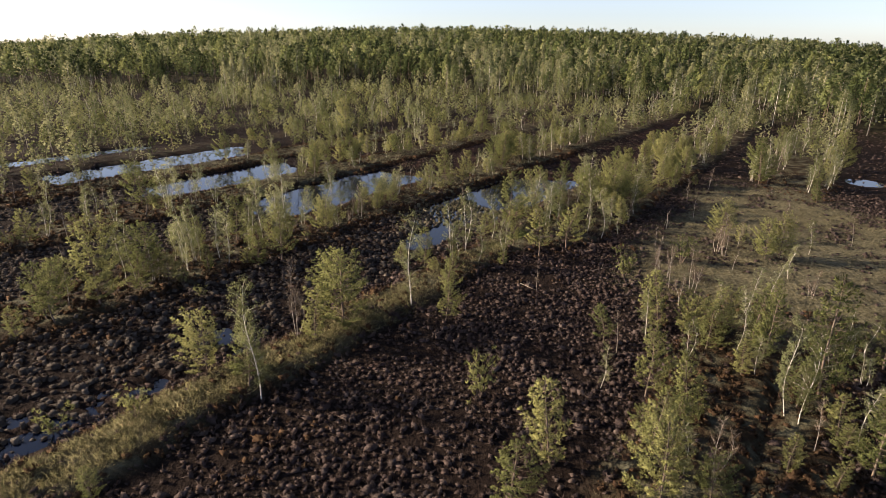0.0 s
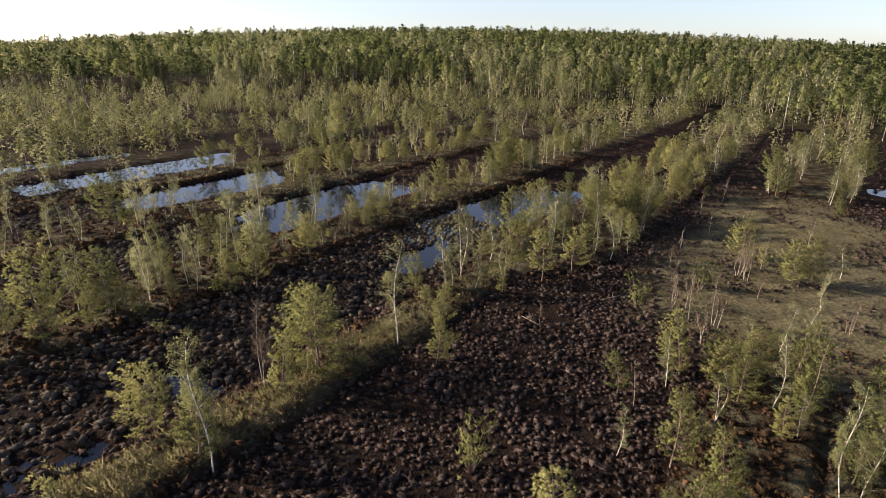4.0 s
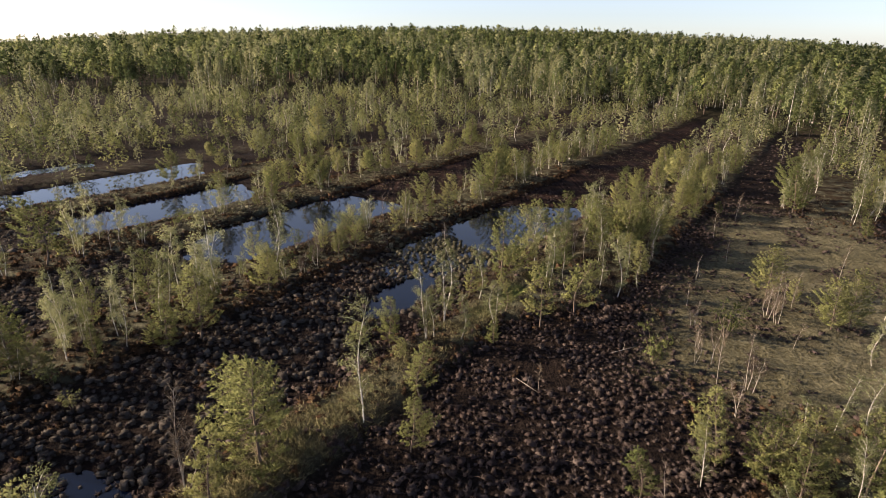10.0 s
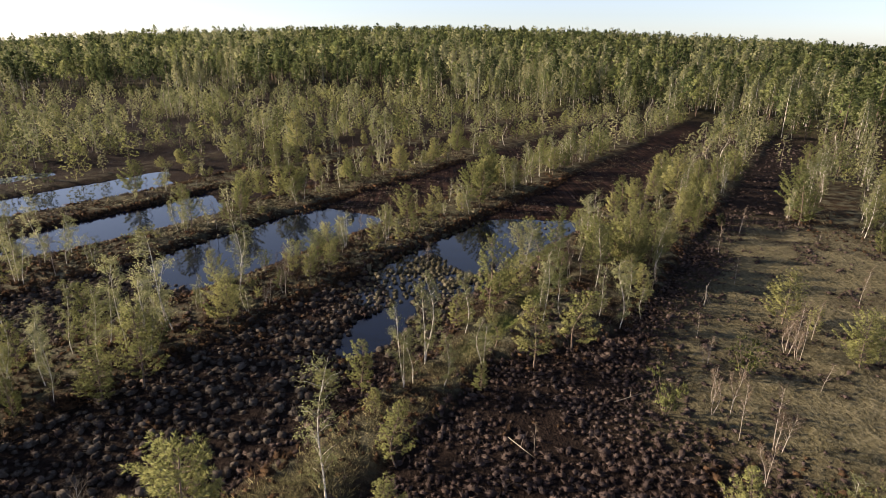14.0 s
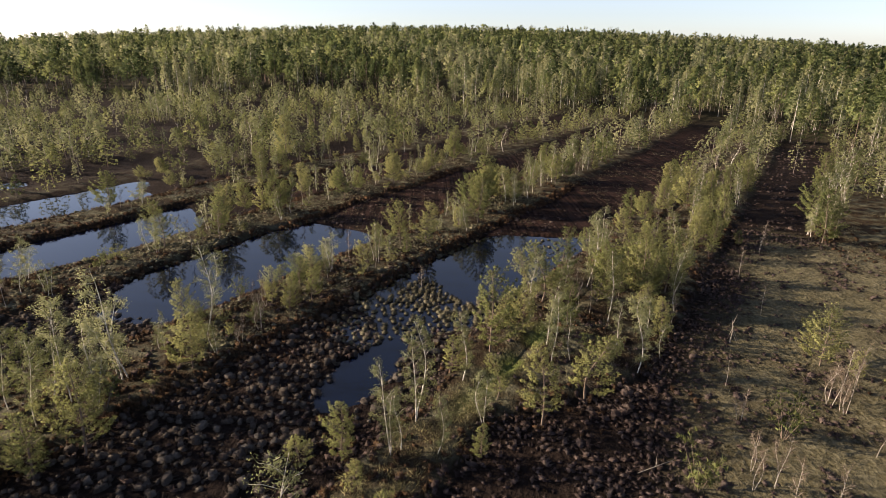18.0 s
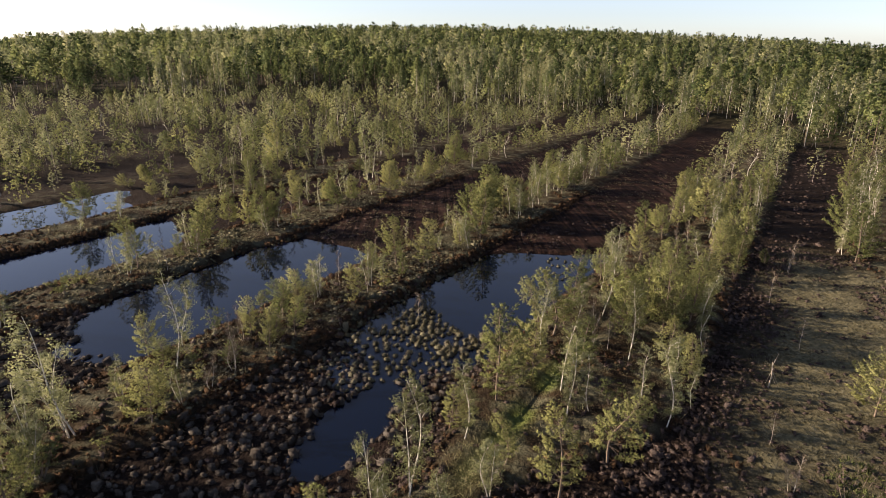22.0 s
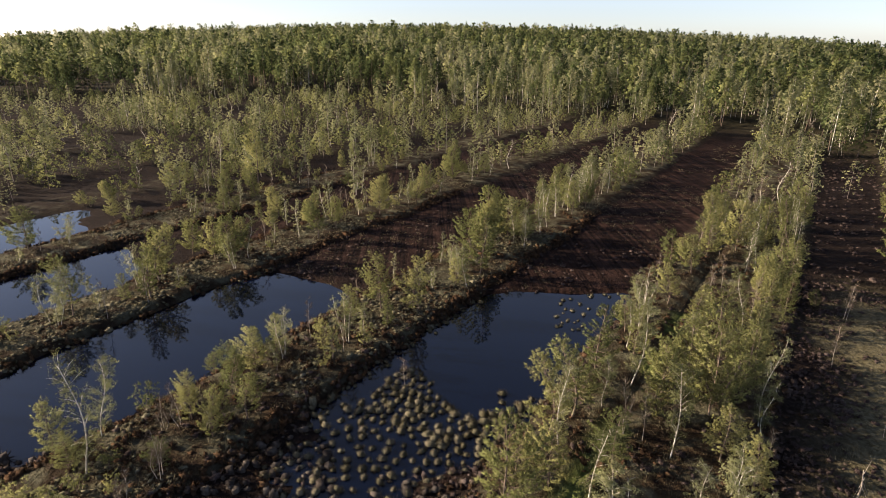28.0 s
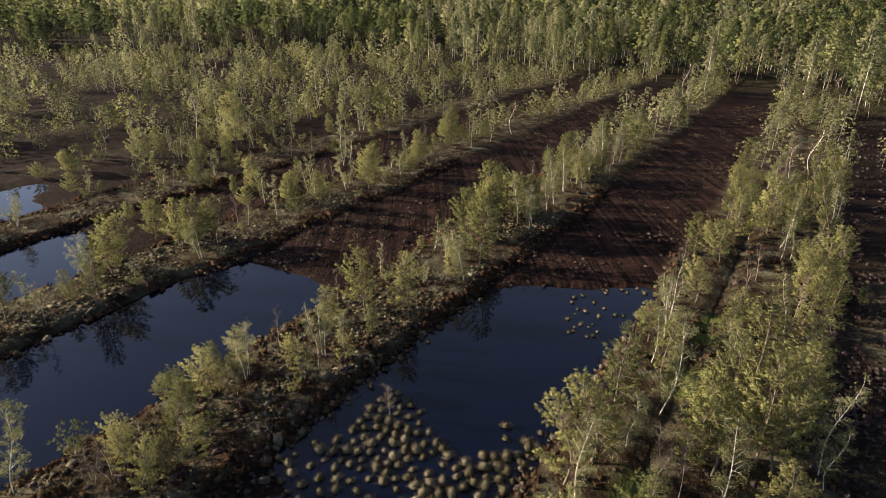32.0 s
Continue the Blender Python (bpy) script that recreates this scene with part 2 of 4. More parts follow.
def path_amount(u, v):
    """The grassy crown of the narrow near bank."""
    side = np.abs(v + 31.2) + 3.0 * (fbm(u / 4, v / 4, 35) - 0.5)
    return (1 - smooth(0.8, 2.5, side)) * (1 - 0.75 * smooth(32, 44, u)) * (1 - smooth(54, 64, u)) * (0.6 + 0.4 * smooth(0.4, 0.6, fbm(u / 3, v / 3, 36)))


def wet_amount(u, v):
    """Hollows that hold water between the tussocks."""
    a = smooth(0.42, 0.54, fbm(u / 5, v / 3, 41)) * (1 - smooth(1.5, 4.5, np.abs(v + 37.5))) * (1 - smooth(22, 30, u))
    b = smooth(0.36, 0.52, fbm(u / 4, v / 4, 43)) * (1 - smooth(4, 6, np.abs(v + 42.5))) * smooth(46, 53, u) * (1 - smooth(70, 76, u))
    c = (1 - smooth(2.0, 4.5, np.hypot((u - 126) / 1.2, v - 3.0))) + (1 - smooth(0.4, 1.6, np.hypot((u - 117) / 2.5, v + 7.0)))
    return np.clip(a + b + c, 0, 1)


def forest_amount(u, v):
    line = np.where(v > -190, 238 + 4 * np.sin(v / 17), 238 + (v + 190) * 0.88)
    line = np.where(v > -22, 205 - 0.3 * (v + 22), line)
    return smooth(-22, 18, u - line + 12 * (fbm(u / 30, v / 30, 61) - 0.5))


def hill(x, y):
    """A wooded rise added to follow the lens-bowed skyline, highest ahead and falling away on both sides."""
    d = np.hypot(x, y)
    az = np.arctan2(x, y)
    side = np.clip(1 - ((az - 0.05) / 0.72) ** 2, 0, 1) * (np.cos(az) > 0)
    near = smooth(230, 640, d)
    return near * 22.0 * side * (1 - 0.75 * smooth(900, 1800, d))


def land(u, v, fine=True):
    x, y = to_xy(u, v)
    bank, high = bank_amount(u, v)
    pond, wet = pond_amount(u, v), wet_amount(u, v)
    z = high * (1 - pond) + hill(x, y)
    forest = forest_amount(u, v)
    ditch = np.exp(-((v + 31.0) / 0.55) ** 2) * smooth(50, 62, u) * (1 - smooth(150, 190, u))
    ditch2 = np.exp(-((v + 1.0) / 0.45) ** 2) * (1 - smooth(42, 52, u))
    z = z - 0.5 * ditch - 0.45 * ditch2 - 0.75 * pond * (1 - 0.3 * wet) - 0.34 * wet * (1 - pond) * (1 - bank)
    if fine:
        rough = 0.25 * (fbm(u / 1.1, v / 1.1, 7, 2) - 0.5) + 0.3 * (fbm(u / 6, v / 6, 9, 2) - 0.5)
        z = z + rough * (1 - pond) * (1 - 0.8 * wet) * np.clip(1 - np.hypot(u, v) / 900, 0, 1)
    return z


def axis(fine_from, fine_to, fine, mid_from, mid_to, mid, far):
    a = [np.arange(fine_from, fine_to, fine), np.arange(mid_from, fine_from, mid), np.arange(fine_to, mid_to, mid)]
    out, p, s = [], mid_to, mid
    while p < far:
        s *= 1.17
        p += s
        out.append(p)
    low, p, s = [], mid_from, mid
    while p > -far:
        s *= 1.17
        p -= s
        low.append(p)
    return np.unique(np.round(np.concatenate([*a, out, low, [fine_to, mid_to]]), 3))


def raw_mesh(name, verts, loops, sizes):
    """A mesh from flat arrays: places, corner indices, corners per face."""
    me = bpy.data.meshes.new(name)
    me.vertices.add(len(verts))
    me.vertices.foreach_set("co", np.asarray(verts, np.float32).ravel())
    me.loops.add(len(loops))
    me.loops.foreach_set("vertex_index", np.asarray(loops, np.int32))
    sizes = np.asarray(sizes, np.int32)
    me.polygons.add(len(sizes))
    me.polygons.foreach_set("loop_start", np.concatenate([[0], np.cumsum(sizes)[:-1]]).astype(np.int32))
    me.polygons.foreach_set("loop_total", sizes)
    me.update(calc_edges=True)
    return me


def build_ground():
    us = axis(4, 108, 0.55, -30, 250, 1.8, 4300)
    vs = axis(-100, 12, 0.55, -240, 70, 1.8, 4300)
    U, V = np.meshgrid(us, vs, indexing="ij")
    u, v = U.ravel(), V.ravel()
    z = land(u, v)
    x, y = to_xy(u, v)
    nu, nv = len(us), len(vs)
    i = (np.arange(nu - 1)[:, None] * nv + np.arange(nv - 1)[None, :]).ravel()
    quads = np.stack([i, i + 1, i + nv + 1, i + nv], 1)
    me = raw_mesh("ground", np.stack([x, y, z], 1), quads.ravel(), np.full(len(quads), 4))
    me.polygons.foreach_set("use_smooth", np.ones(len(quads), bool))
    bank, _ = bank_amount(u, v)
    pond, forest = pond_amount(u, v), forest_amount(u, v)
    peat = smooth(74, 92, u + 6 * (fbm(u / 5, v / 5, 31) - 0.5)) * (1 - smooth(200, 225, u)) * smooth(-108, -98, v) * (1 - smooth(-37, -34, v))
    peat = np.maximum(peat, np.maximum(pond, wet_amount(u, v)))
    grass = grassy(u, v)
    grass = np.maximum(grass, 0.9 * path_amount(u, v))
    grass = grass * (1 - 0.75 * smooth(70, 100, v))
    moss = np.exp(-((v + 31.0) / 0.8) ** 2) * smooth(50, 60, u) * (1 - smooth(95, 110, u)) * smooth(0.35, 0.55, vnoise(u / 4, v / 4, 37))
    far = smooth(700, 1400, np.hypot(x, y))
    meadow = far * smooth(0.45, 0.55, vnoise(x / 500, y / 260, 39))
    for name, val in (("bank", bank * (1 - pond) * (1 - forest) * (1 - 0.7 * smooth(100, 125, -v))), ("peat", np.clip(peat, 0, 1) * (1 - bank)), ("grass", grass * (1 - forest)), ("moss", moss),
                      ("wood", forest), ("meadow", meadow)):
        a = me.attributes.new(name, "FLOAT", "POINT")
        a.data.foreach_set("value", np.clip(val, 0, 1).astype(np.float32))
    me.materials.append(M_GROUND)
    return tagged(new("ground", me), "peat bog with dark heath strips, low banks, dry grass and bare peat", "ground", kind="structure")


build_ground()


def build_water(v0, v1, u0, u1, label):
    bm = bmesh.new()
    bmesh.ops.create_grid(bm, x_segments=2, y_segments=2, size=0.5)
    for p in bm.verts:
        u, v = u0 + (p.co.x + 0.5) * (u1 - u0), v0 + (p.co.y + 0.5) * (v1 - v0)
        p.co.x, p.co.y = to_xy(u, v)
        p.co.z = WATER
    bmesh.ops.recalc_face_normals(bm, faces=bm.faces)
    if bm.faces[:][0].normal.z < 0:
        bmesh.ops.reverse_faces(bm, faces=bm.faces)
    me = bpy.data.meshes.new("water")
    bm.to_mesh(me)
    bm.free()
    me.materials.append(M_WATER)
    return tagged(new("water", me), label, "water", kind="structure")


for pv0, pv1, pu0, pu1, _ in PONDS:
    build_water(pv0 - 3, pv1 + 3, pu0 - 16, pu1 + 8, "dark still peat water flooding an old strip")
build_water(-45, -34, -8, 32, "shallow water between heath tussocks")
build_water(-2, 9, 118, 134, "small dark pool beside the birches")
build_water(-9.5, -4.5, 110, 124, "small dark pool in a ditch")

# ---------------------------------------------------------------- plant shapes
class Shape:
    """Collects places and faces for one mesh."""

    def __init__(self):
        self.v, self.f, self.n, self.limbs, self.hearts = [], [], [], None, []

    def tube(self, pts, radii, sides=5):
        base = len(self.v)
        for k, (p, r) in enumerate(zip(pts, radii)):
            q = pts[min(k + 1, len(pts) - 1)] - pts[max(k - 1, 0)]
            q = q / (np.linalg.norm(q) + 1e-9)
            s = np.cross(q, (0.3, 0.9, 0.1))
            s = s / np.linalg.norm(s)
            t = np.cross(q, s)
            for j in range(sides):
                w = 2 * math.pi * j / sides
                self.v.append(p + r * (math.cos(w) * s + math.sin(w) * t))
        for k in range(len(pts) - 1):
            for j in range(sides):
                a, b = base + k * sides + j, base + k * sides + (j + 1) % sides
                self.f.append((a, b, b + sides, a + sides))
        self.f.append(tuple(base + (len(pts) - 1) * sides + j for j in range(sides)))

    def blades(self, roots, ways, thin, rng, hearts):
        """Pointed blades: roots, ways with their lengths, width for each metre of length; hearts: the middle of the clump of each."""
        side = np.cross(ways, rng.normal(size=ways.shape))
        side = side / (np.linalg.norm(side, axis=1)[:, None] + 1e-9) * np.linalg.norm(ways, axis=1)[:, None] * thin * 0.5
        b = len(self.v)
        self.v += list(np.stack([roots - side, roots + side, roots + ways], 1).reshape(-1, 3))
        self.hearts += list(np.repeat(hearts, 3, 0))
        self.f += [(b + 3 * k, b + 3 * k + 1, b + 3 * k + 2) for k in range(len(roots))]

    def leaves(self, places, sizes, rng, hearts):
        """Small leaves that face all ways."""
        a, c = rng.normal(size=places.shape), rng.normal(size=places.shape)
        a = a / np.linalg.norm(a, axis=1)[:, None] * sizes[:, None]
        c = c / np.linalg.norm(c, axis=1)[:, None] * sizes[:, None]
        b = len(self.v)
        self.v += list(np.stack([places - 0.5 * a, places + 0.5 * a, places + 0.7 * c], 1).reshape(-1, 3))
        self.hearts += list(np.repeat(hearts, 3, 0))
        self.f += [(b + 3 * k, b + 3 * k + 1, b + 3 * k + 2) for k in range(len(places))]

    def tuft(self, heart, radius, count, size, way, rng, thin=0.3):
        """A clump of short blades round a heart that point outwards and along way."""
        d = rng.normal(size=(count, 3))
        d = d / np.linalg.norm(d, axis=1)[:, None]
        ways = d * 0.75 + np.asarray(way) * 0.6 + np.array([0, 0, 0.25])
        ways = ways / np.linalg.norm(ways, axis=1)[:, None] * size * rng.uniform(0.65, 1.25, (count, 1))
        self.blades(heart + d * radius * rng.uniform(0.1, 1.0, (count, 1)), ways, thin, rng, np.tile(heart - np.array([0, 0, 0.4 * radius]), (count, 1)))

    def rounded(self, middle, squash=0.7, own=0.6):
        """Turns loose triangles outwards and notes soft outward normals: own share from each clump, the rest from the whole mass."""
        v = np.array(self.v)
        n = v - np.array([0, 0, middle])
        n[:, 2] *= squash
        n = n / (np.linalg.norm(n, axis=1)[:, None] + 1e-9)
        if len(self.hearts) == len(v):
            h = v - np.array(self.hearts)
            n = (1 - own) * n + own * h / (np.linalg.norm(h, axis=1)[:, None] + 1e-9)
        n += np.random.default_rng(len(v)).normal(size=n.shape) * 0.15
        self.n = n / (np.linalg.norm(n, axis=1)[:, None] + 1e-9)
        t = np.array(self.f)
        g = np.cross(v[t[:, 1]] - v[t[:, 0]], v[t[:, 2]] - v[t[:, 0]])
        back = (g * self.n[t[:, 0]]).sum(1) < 0
        t[back] = t[back][:, ::-1]
        self.f = [tuple(f) for f in t.tolist()]
        return self

    def mesh(self, name, material):
        sizes = [len(f) for f in self.f]
        me = raw_mesh(name, np.array(self.v), np.array([i for f in self.f for i in f]), sizes)
        if len(self.n):
            me.normals_split_custom_set_from_vertices(self.n)
        me.materials.append(material)
        return me


def bent(rng, height, lean, steps, wiggle):
    """A stem that leans and sways in slow curves."""
    d, sway, phase = rng.normal(size=2) * lean, rng.normal(size=2) * wiggle * 2.2, rng.uniform(0, 6.3, 2)
    pts = []
    for k in range(steps + 1):
        t = k / steps
        side = d * t + sway * (np.sin(phase + 4.5 * t) - np.sin(phase))
        pts.append(np.array([side[0] * height, side[1] * height, t * height]))
    return pts


def along(pts, t):
    k = min(int(t * (len(pts) - 1)), len(pts) - 2)
    w = t * (len(pts) - 1) - k
    return pts[k] * (1 - w) + pts[k + 1] * w


def pine_shapes(seed, height=6.0, width=1.8, low=0.14, fine=1.0):
    """A young pine: open tiers of boughs that curve upwards, with side twigs that end in clumps of needles. fine: 1 near, less far off."""
    rng = np.random.default_rng(seed)
    trunk, crown, limbs = Shape(), Shape(), Shape()
    trunk.limbs = limbs
    pts = bent(rng, height, 0.03, 7, 0.012)
    trunk.tube([p - np.array([0, 0, 0.25 if k == 0 else 0]) for k, p in enumerate(pts)], np.linspace(0.085, 0.016, 8), 5)
    heavy, z = rng.uniform(0, 6.3), low * height
    many, size = max(5, round(13 * fine)), 0.138 / max(fine, 0.3) ** 0.45
    while z < height * 0.97:
        t = z / height
        reach = width * (1.02 - ((t - 0.3) / 0.74) ** 2 if t > 0.3 else 0.6 + 0.42 * t / 0.3)
        reach = max(reach, 0.22)
        turn = rng.uniform(0, 6.3)
        for j in range(rng.integers(4, 7)):
            w = turn + j * 1.15 + rng.normal() * 0.3
            n = reach * rng.uniform(0.5, 1.15) * (1 + 0.28 * math.cos(w - heavy))
            p = along(pts, t)
            flat = np.array([math.cos(w), math.sin(w), 0])
            rise = rng.uniform(0.0, 0.25) + 0.75 * t * t
            bough = [p, p + flat * n * 0.5 + np.array([0, 0, rise * n * 0.35]), p + flat * n * 0.95 + np.array([0, 0, (rise + 0.22) * n])]
            limbs.tube(bough, [0.022 * (1.15 - t), 0.014, 0.005], 3)
            across = np.array([-flat[1], flat[0], 0])
            for k in range(max(2, round(n / 0.17))):
                f = 0.36 + 0.64 * (k + rng.uniform(0.2, 1)) / max(2, round(n / 0.17))
                root = along(bough, min(f, 1.0))
                side = (1 if k % 2 else -1) * rng.uniform(0.06, 0.3) * n * (1.25 - f)
                way = flat * 0.7 + across * np.sign(side) * 0.5 + np.array([0, 0, 0.45])
                tip = root + across * side + flat * abs(side) * 0.5 + np.array([0, 0, rng.uniform(0.0, 0.12)])
                crown.tuft(tip, 0.085, many, size, way, rng)
                if abs(side) > 0.16:
                    crown.tuft(root + (tip - root) * 0.45, 0.07, many, size, way, rng)
            crown.tuft(bough[-1], 0.1, many, size * 1.1, flat * 0.5 + np.array([0, 0, 0.7]), rng)
        z += rng.uniform(0.3, 0.48) * height / 6
    for k in range(4):
        crown.tuft(pts[-1] - np.array([0, 0, 0.16 * k]), 0.07, many, size, np.array([0, 0, 1.2]), rng)
    return trunk, crown.rounded(0.4 * height)


def birch_shapes(seed, height=6.5, stems=1, leaves=34, spread=1.0, low=0.12, fine=1.0):
    """A birch: thin pale stems, rising limbs with fine twigs, and a loose haze of small leaves along them."""
    rng = np.random.default_rng(seed)
    trunk, crown, limbs = Shape(), Shape(), Shape()
    trunk.limbs = limbs
    for s in range(stems):
        tall = height * (1 if s == 0 else rng.uniform(0.6, 0.92))
        pts = bent(rng, tall, 0.035 if stems == 1 else 0.085, 8, 0.014)
        shift = np.array([*(rng.normal(size=2) * (0.0 if s == 0 else 0.3)), 0])
        pts = [p + shift for p in pts]
        trunk.tube([p - np.array([0, 0, 0.3 if k == 0 else 0]) for k, p in enumerate(pts)], np.linspace(0.043, 0.007, 9), 6)
        count = int(30 if stems == 1 else 19)
        for k in range(count):
            t = low + (0.98 - low) * ((k + rng.uniform(0, 1)) / count)
            p = along(pts, t)
            w = rng.uniform(0, 6.3)
            n = spread * (0.3 + 0.75 * math.sin(math.pi * min(1, 0.15 + 0.85 * (1 - t)))) * rng.uniform(0.5, 1.25)
            way = np.array([math.cos(w), math.sin(w), rng.uniform(0.6, 1.5)])
            way = way / np.linalg.norm(way)
            mid = p + way * n * 0.6
            tip = mid + (way * np.array([1, 1, 0.4])) * n * 0.5
            limbs.tube([p, mid, tip], [0.014 * (1.15 - t), 0.008, 0.002], 3)
            twigs = 5
            for j in range(twigs):
                root = p + (tip - p) * rng.uniform(0.25, 1.0)
                out = way * 0.5 + rng.normal(size=3) * 0.55
                out = out / np.linalg.norm(out) * rng.uniform(0.22, 0.5) * (0.6 + 0.4 * spread)
                m = max(2, round(3.8 * leaves * fine / twigs * rng.uniform(0.5, 1.4)))
                places = root + out * rng.uniform(0.1, 1.1, (m, 1)) + rng.normal(size=(m, 3)) * 0.085
                crown.leaves(places, rng.uniform(0.06, 0.105, m) / max(fine, 0.25) ** 0.5, rng, np.tile(root + out * 0.5 - np.array([0, 0, 0.05]), (m, 1)))
                crown.blades(np.array([root]), np.array([out * 1.15]), 0.03, rng, np.array([p]))
    return trunk, crown.rounded(0.5 * height, 0.4, 0.45)


def bare_shapes(seed, height=4.0, stems=2):
    """A birch still bare: pale crooked stems, thin limbs and a haze of brown twigs."""
    rng = np.random.default_rng(seed)
    trunk, crown, limbs = Shape(), Shape(), Shape()
    trunk.limbs = limbs
    for s in range(stems):
        tall = height * (1 if s == 0 else rng.uniform(0.5, 0.9))
        pts = bent(rng, tall, 0.09, 7, 0.022)
        shift = np.array([*(rng.normal(size=2) * 0.18), 0])
        pts = [p + shift for p in pts]
        trunk.tube([p - np.array([0, 0, 0.3 if k == 0 else 0]) for k, p in enumerate(pts)], np.linspace(0.034, 0.005, 8), 5)
        for k in range(18):
            t = 0.3 + 0.68 * (k + rng.uniform(0, 1)) / 18
            p, w = along(pts, t), rng.uniform(0, 6.3)
            way = np.array([math.cos(w), math.sin(w), rng.uniform(0.7, 1.6)])
            way = way / np.linalg.norm(way)
            n = rng.uniform(0.4, 0.95) * (1.2 - 0.6 * t)
            limbs.tube([p, p + way * n * 0.6, p + way * n * np.array([1.1, 1.1, 0.9])], [0.011, 0.007, 0.003], 3)
            roots = p + way * n * rng.uniform(0.2, 1.0, (16, 1))
            ways = way * 0.6 + rng.normal(size=(16, 3)) * 0.6
            ways = ways / np.linalg.norm(ways, axis=1)[:, None] * rng.uniform(0.2, 0.48, (16, 1))
            crown.blades(roots, ways, 0.055, rng, np.tile(p, (16, 1)))
            crown.leaves(p + way * n * rng.uniform(0.5, 1.1, (5, 1)) + rng.normal(size=(5, 3)) * 0.1, np.full(5, 0.06), rng, np.tile(p, (5, 1)))
    return trunk, crown


def shrub_shapes(seed, height=1.8):
    rng = np.random.default_rng(seed)
    trunk, crown = Shape(), Shape()
    for k in range(9):
        w, n = rng.uniform(0, 6.3), height * rng.uniform(0.55, 1.0)
        way = np.array([math.cos(w) * 0.5, math.sin(w) * 0.5, 1.0]) * n
        trunk.tube([np.array([0, 0, -0.2]), way * 0.5, way], [0.02, 0.013, 0.004], 3)
        for j in range(9):
            q = way * rng.uniform(0.3, 1.02) + rng.normal(size=3) * np.array([0.16, 0.16, 0.06])
            crown.tuft(q, 0.07, 11, 0.15, way / n * 0.9, rng, 0.26)
    return trunk, crown.rounded(0.3 * height)


def mass_tree(seed, height, low, width, point, limbs, per, size, stem):
    """A tree of the far woods. low: where the crown starts; point: 1 rounded, 2 pointed; limbs: lumps of foliage; per: blades in each."""
    rng = np.random.default_rng(seed)
    trunk, crown = Shape(), Shape()
    bow = rng.normal(size=2) * 0.02 * height
    trunk.tube([np.array([0, 0, -0.5]), np.array([bow[0], bow[1], height * 0.5]), np.array([0, 0, height * 0.96])], [stem, stem * 0.7, stem * 0.2], 3)
    heavy = rng.uniform(0, 6.3)
    for k in range(limbs):
        t = ((k + rng.uniform(0, 1)) / limbs) ** 0.9
        w = k * 2.4 + rng.normal() * 0.5
        r = width * (math.sin(math.pi * (0.2 + 0.8 * t)) ** 0.8 if point == 1 else (1 - t) ** 0.85 * min(1, 0.55 + 2.5 * t))
        r = r * rng.uniform(0.35, 1.15) * (1 + 0.25 * math.cos(w - heavy)) + 0.08
        q = np.array([math.cos(w) * r * 0.8, math.sin(w) * r * 0.8, height * (low + (0.97 - low) * t)])
        crown.tuft(q, 1.15 * size, per, size, np.array([math.cos(w) * 0.5, math.sin(w) * 0.5, 0.6]), rng, 0.85)
    crown.tuft(np.array([0, 0, height * 0.96]), 0.2 * size, per, size * 0.8, np.array([0, 0, 1.4]), rng, 0.4)
    return trunk, crown.rounded(height * (0.42 + 0.4 * low), 0.6, 0.18)


def ground_z(x, y):
    u, v = to_uv(np.array([x], float), np.array([y], float))
    return float(land(u, v)[0])


def pines(fine):
    return [pine_shapes(11, 6.0, 1.5, 0.1, fine), pine_shapes(12, 6.0, 1.85, 0.16, fine), pine_shapes(13, 6.0, 1.3, 0.08, fine),
            pine_shapes(14, 6.0, 1.7, 0.24, fine), pine_shapes(15, 6.0, 2.1, 0.1, fine)]


def birches(fine):
    return [birch_shapes(21, fine=fine), birch_shapes(22, leaves=26, fine=fine), birch_shapes(23, stems=2, fine=fine), birch_shapes(24, stems=3, leaves=26, fine=fine),
            birch_shapes(25, leaves=46, spread=1.2, fine=fine), birch_shapes(26, leaves=18, fine=fine)]


# kind: near, middle and far shapes, height they are drawn at, bark, leaf, label, group
KINDS = {
    "pine_tree": (pines(0.85), pines(0.45), pines(0.22), 6.0, M_PINE_BARK, M_NEEDLE, "young Scots pine with loose yellow-green needles on boggy ground", "pines on the bog"),
    "birch_tree": (birches(1.0), birches(0.72), birches(0.3), 6.5, M_BIRCH_BARK, M_LEAF, "slender white-barked birch with fresh olive spring leaves", "birches on the bog"),
    "bare_birch": ([bare_shapes(31), bare_shapes(32, stems=3), bare_shapes(33, stems=1)], [bare_shapes(33, stems=1)], [bare_shapes(33, stems=1)],
                   4.0, M_GREY_BARK, M_TWIG, "thin leafless birch with pale stem and fine twigs", "bare birches on the bog"),
    "shrub": ([shrub_shapes(41), shrub_shapes(42)], [shrub_shapes(42)], [shrub_shapes(42)], 1.8, M_PINE_BARK, M_NEEDLE, "low bushy pine sapling among the heath", "saplings on the bog"),
}
def tree_parts(kind, trunk, crown, bark, leaf):
    made = [("trunk", trunk.mesh(kind + "_trunk", bark)), ("crown", crown.mesh(kind + "_crown", leaf))]
    if trunk.limbs is not None:
        made.append(("branch_frame", trunk.limbs.mesh(kind + "_limbs", bark)))
    return made


MESHES = {k: [[tree_parts(k, t, c, s[4], s[5]) for t, c in s[i]] for i in (0, 1, 2)] for k, s in KINDS.items()}
PLANTED = []
PICK = random.Random(5)


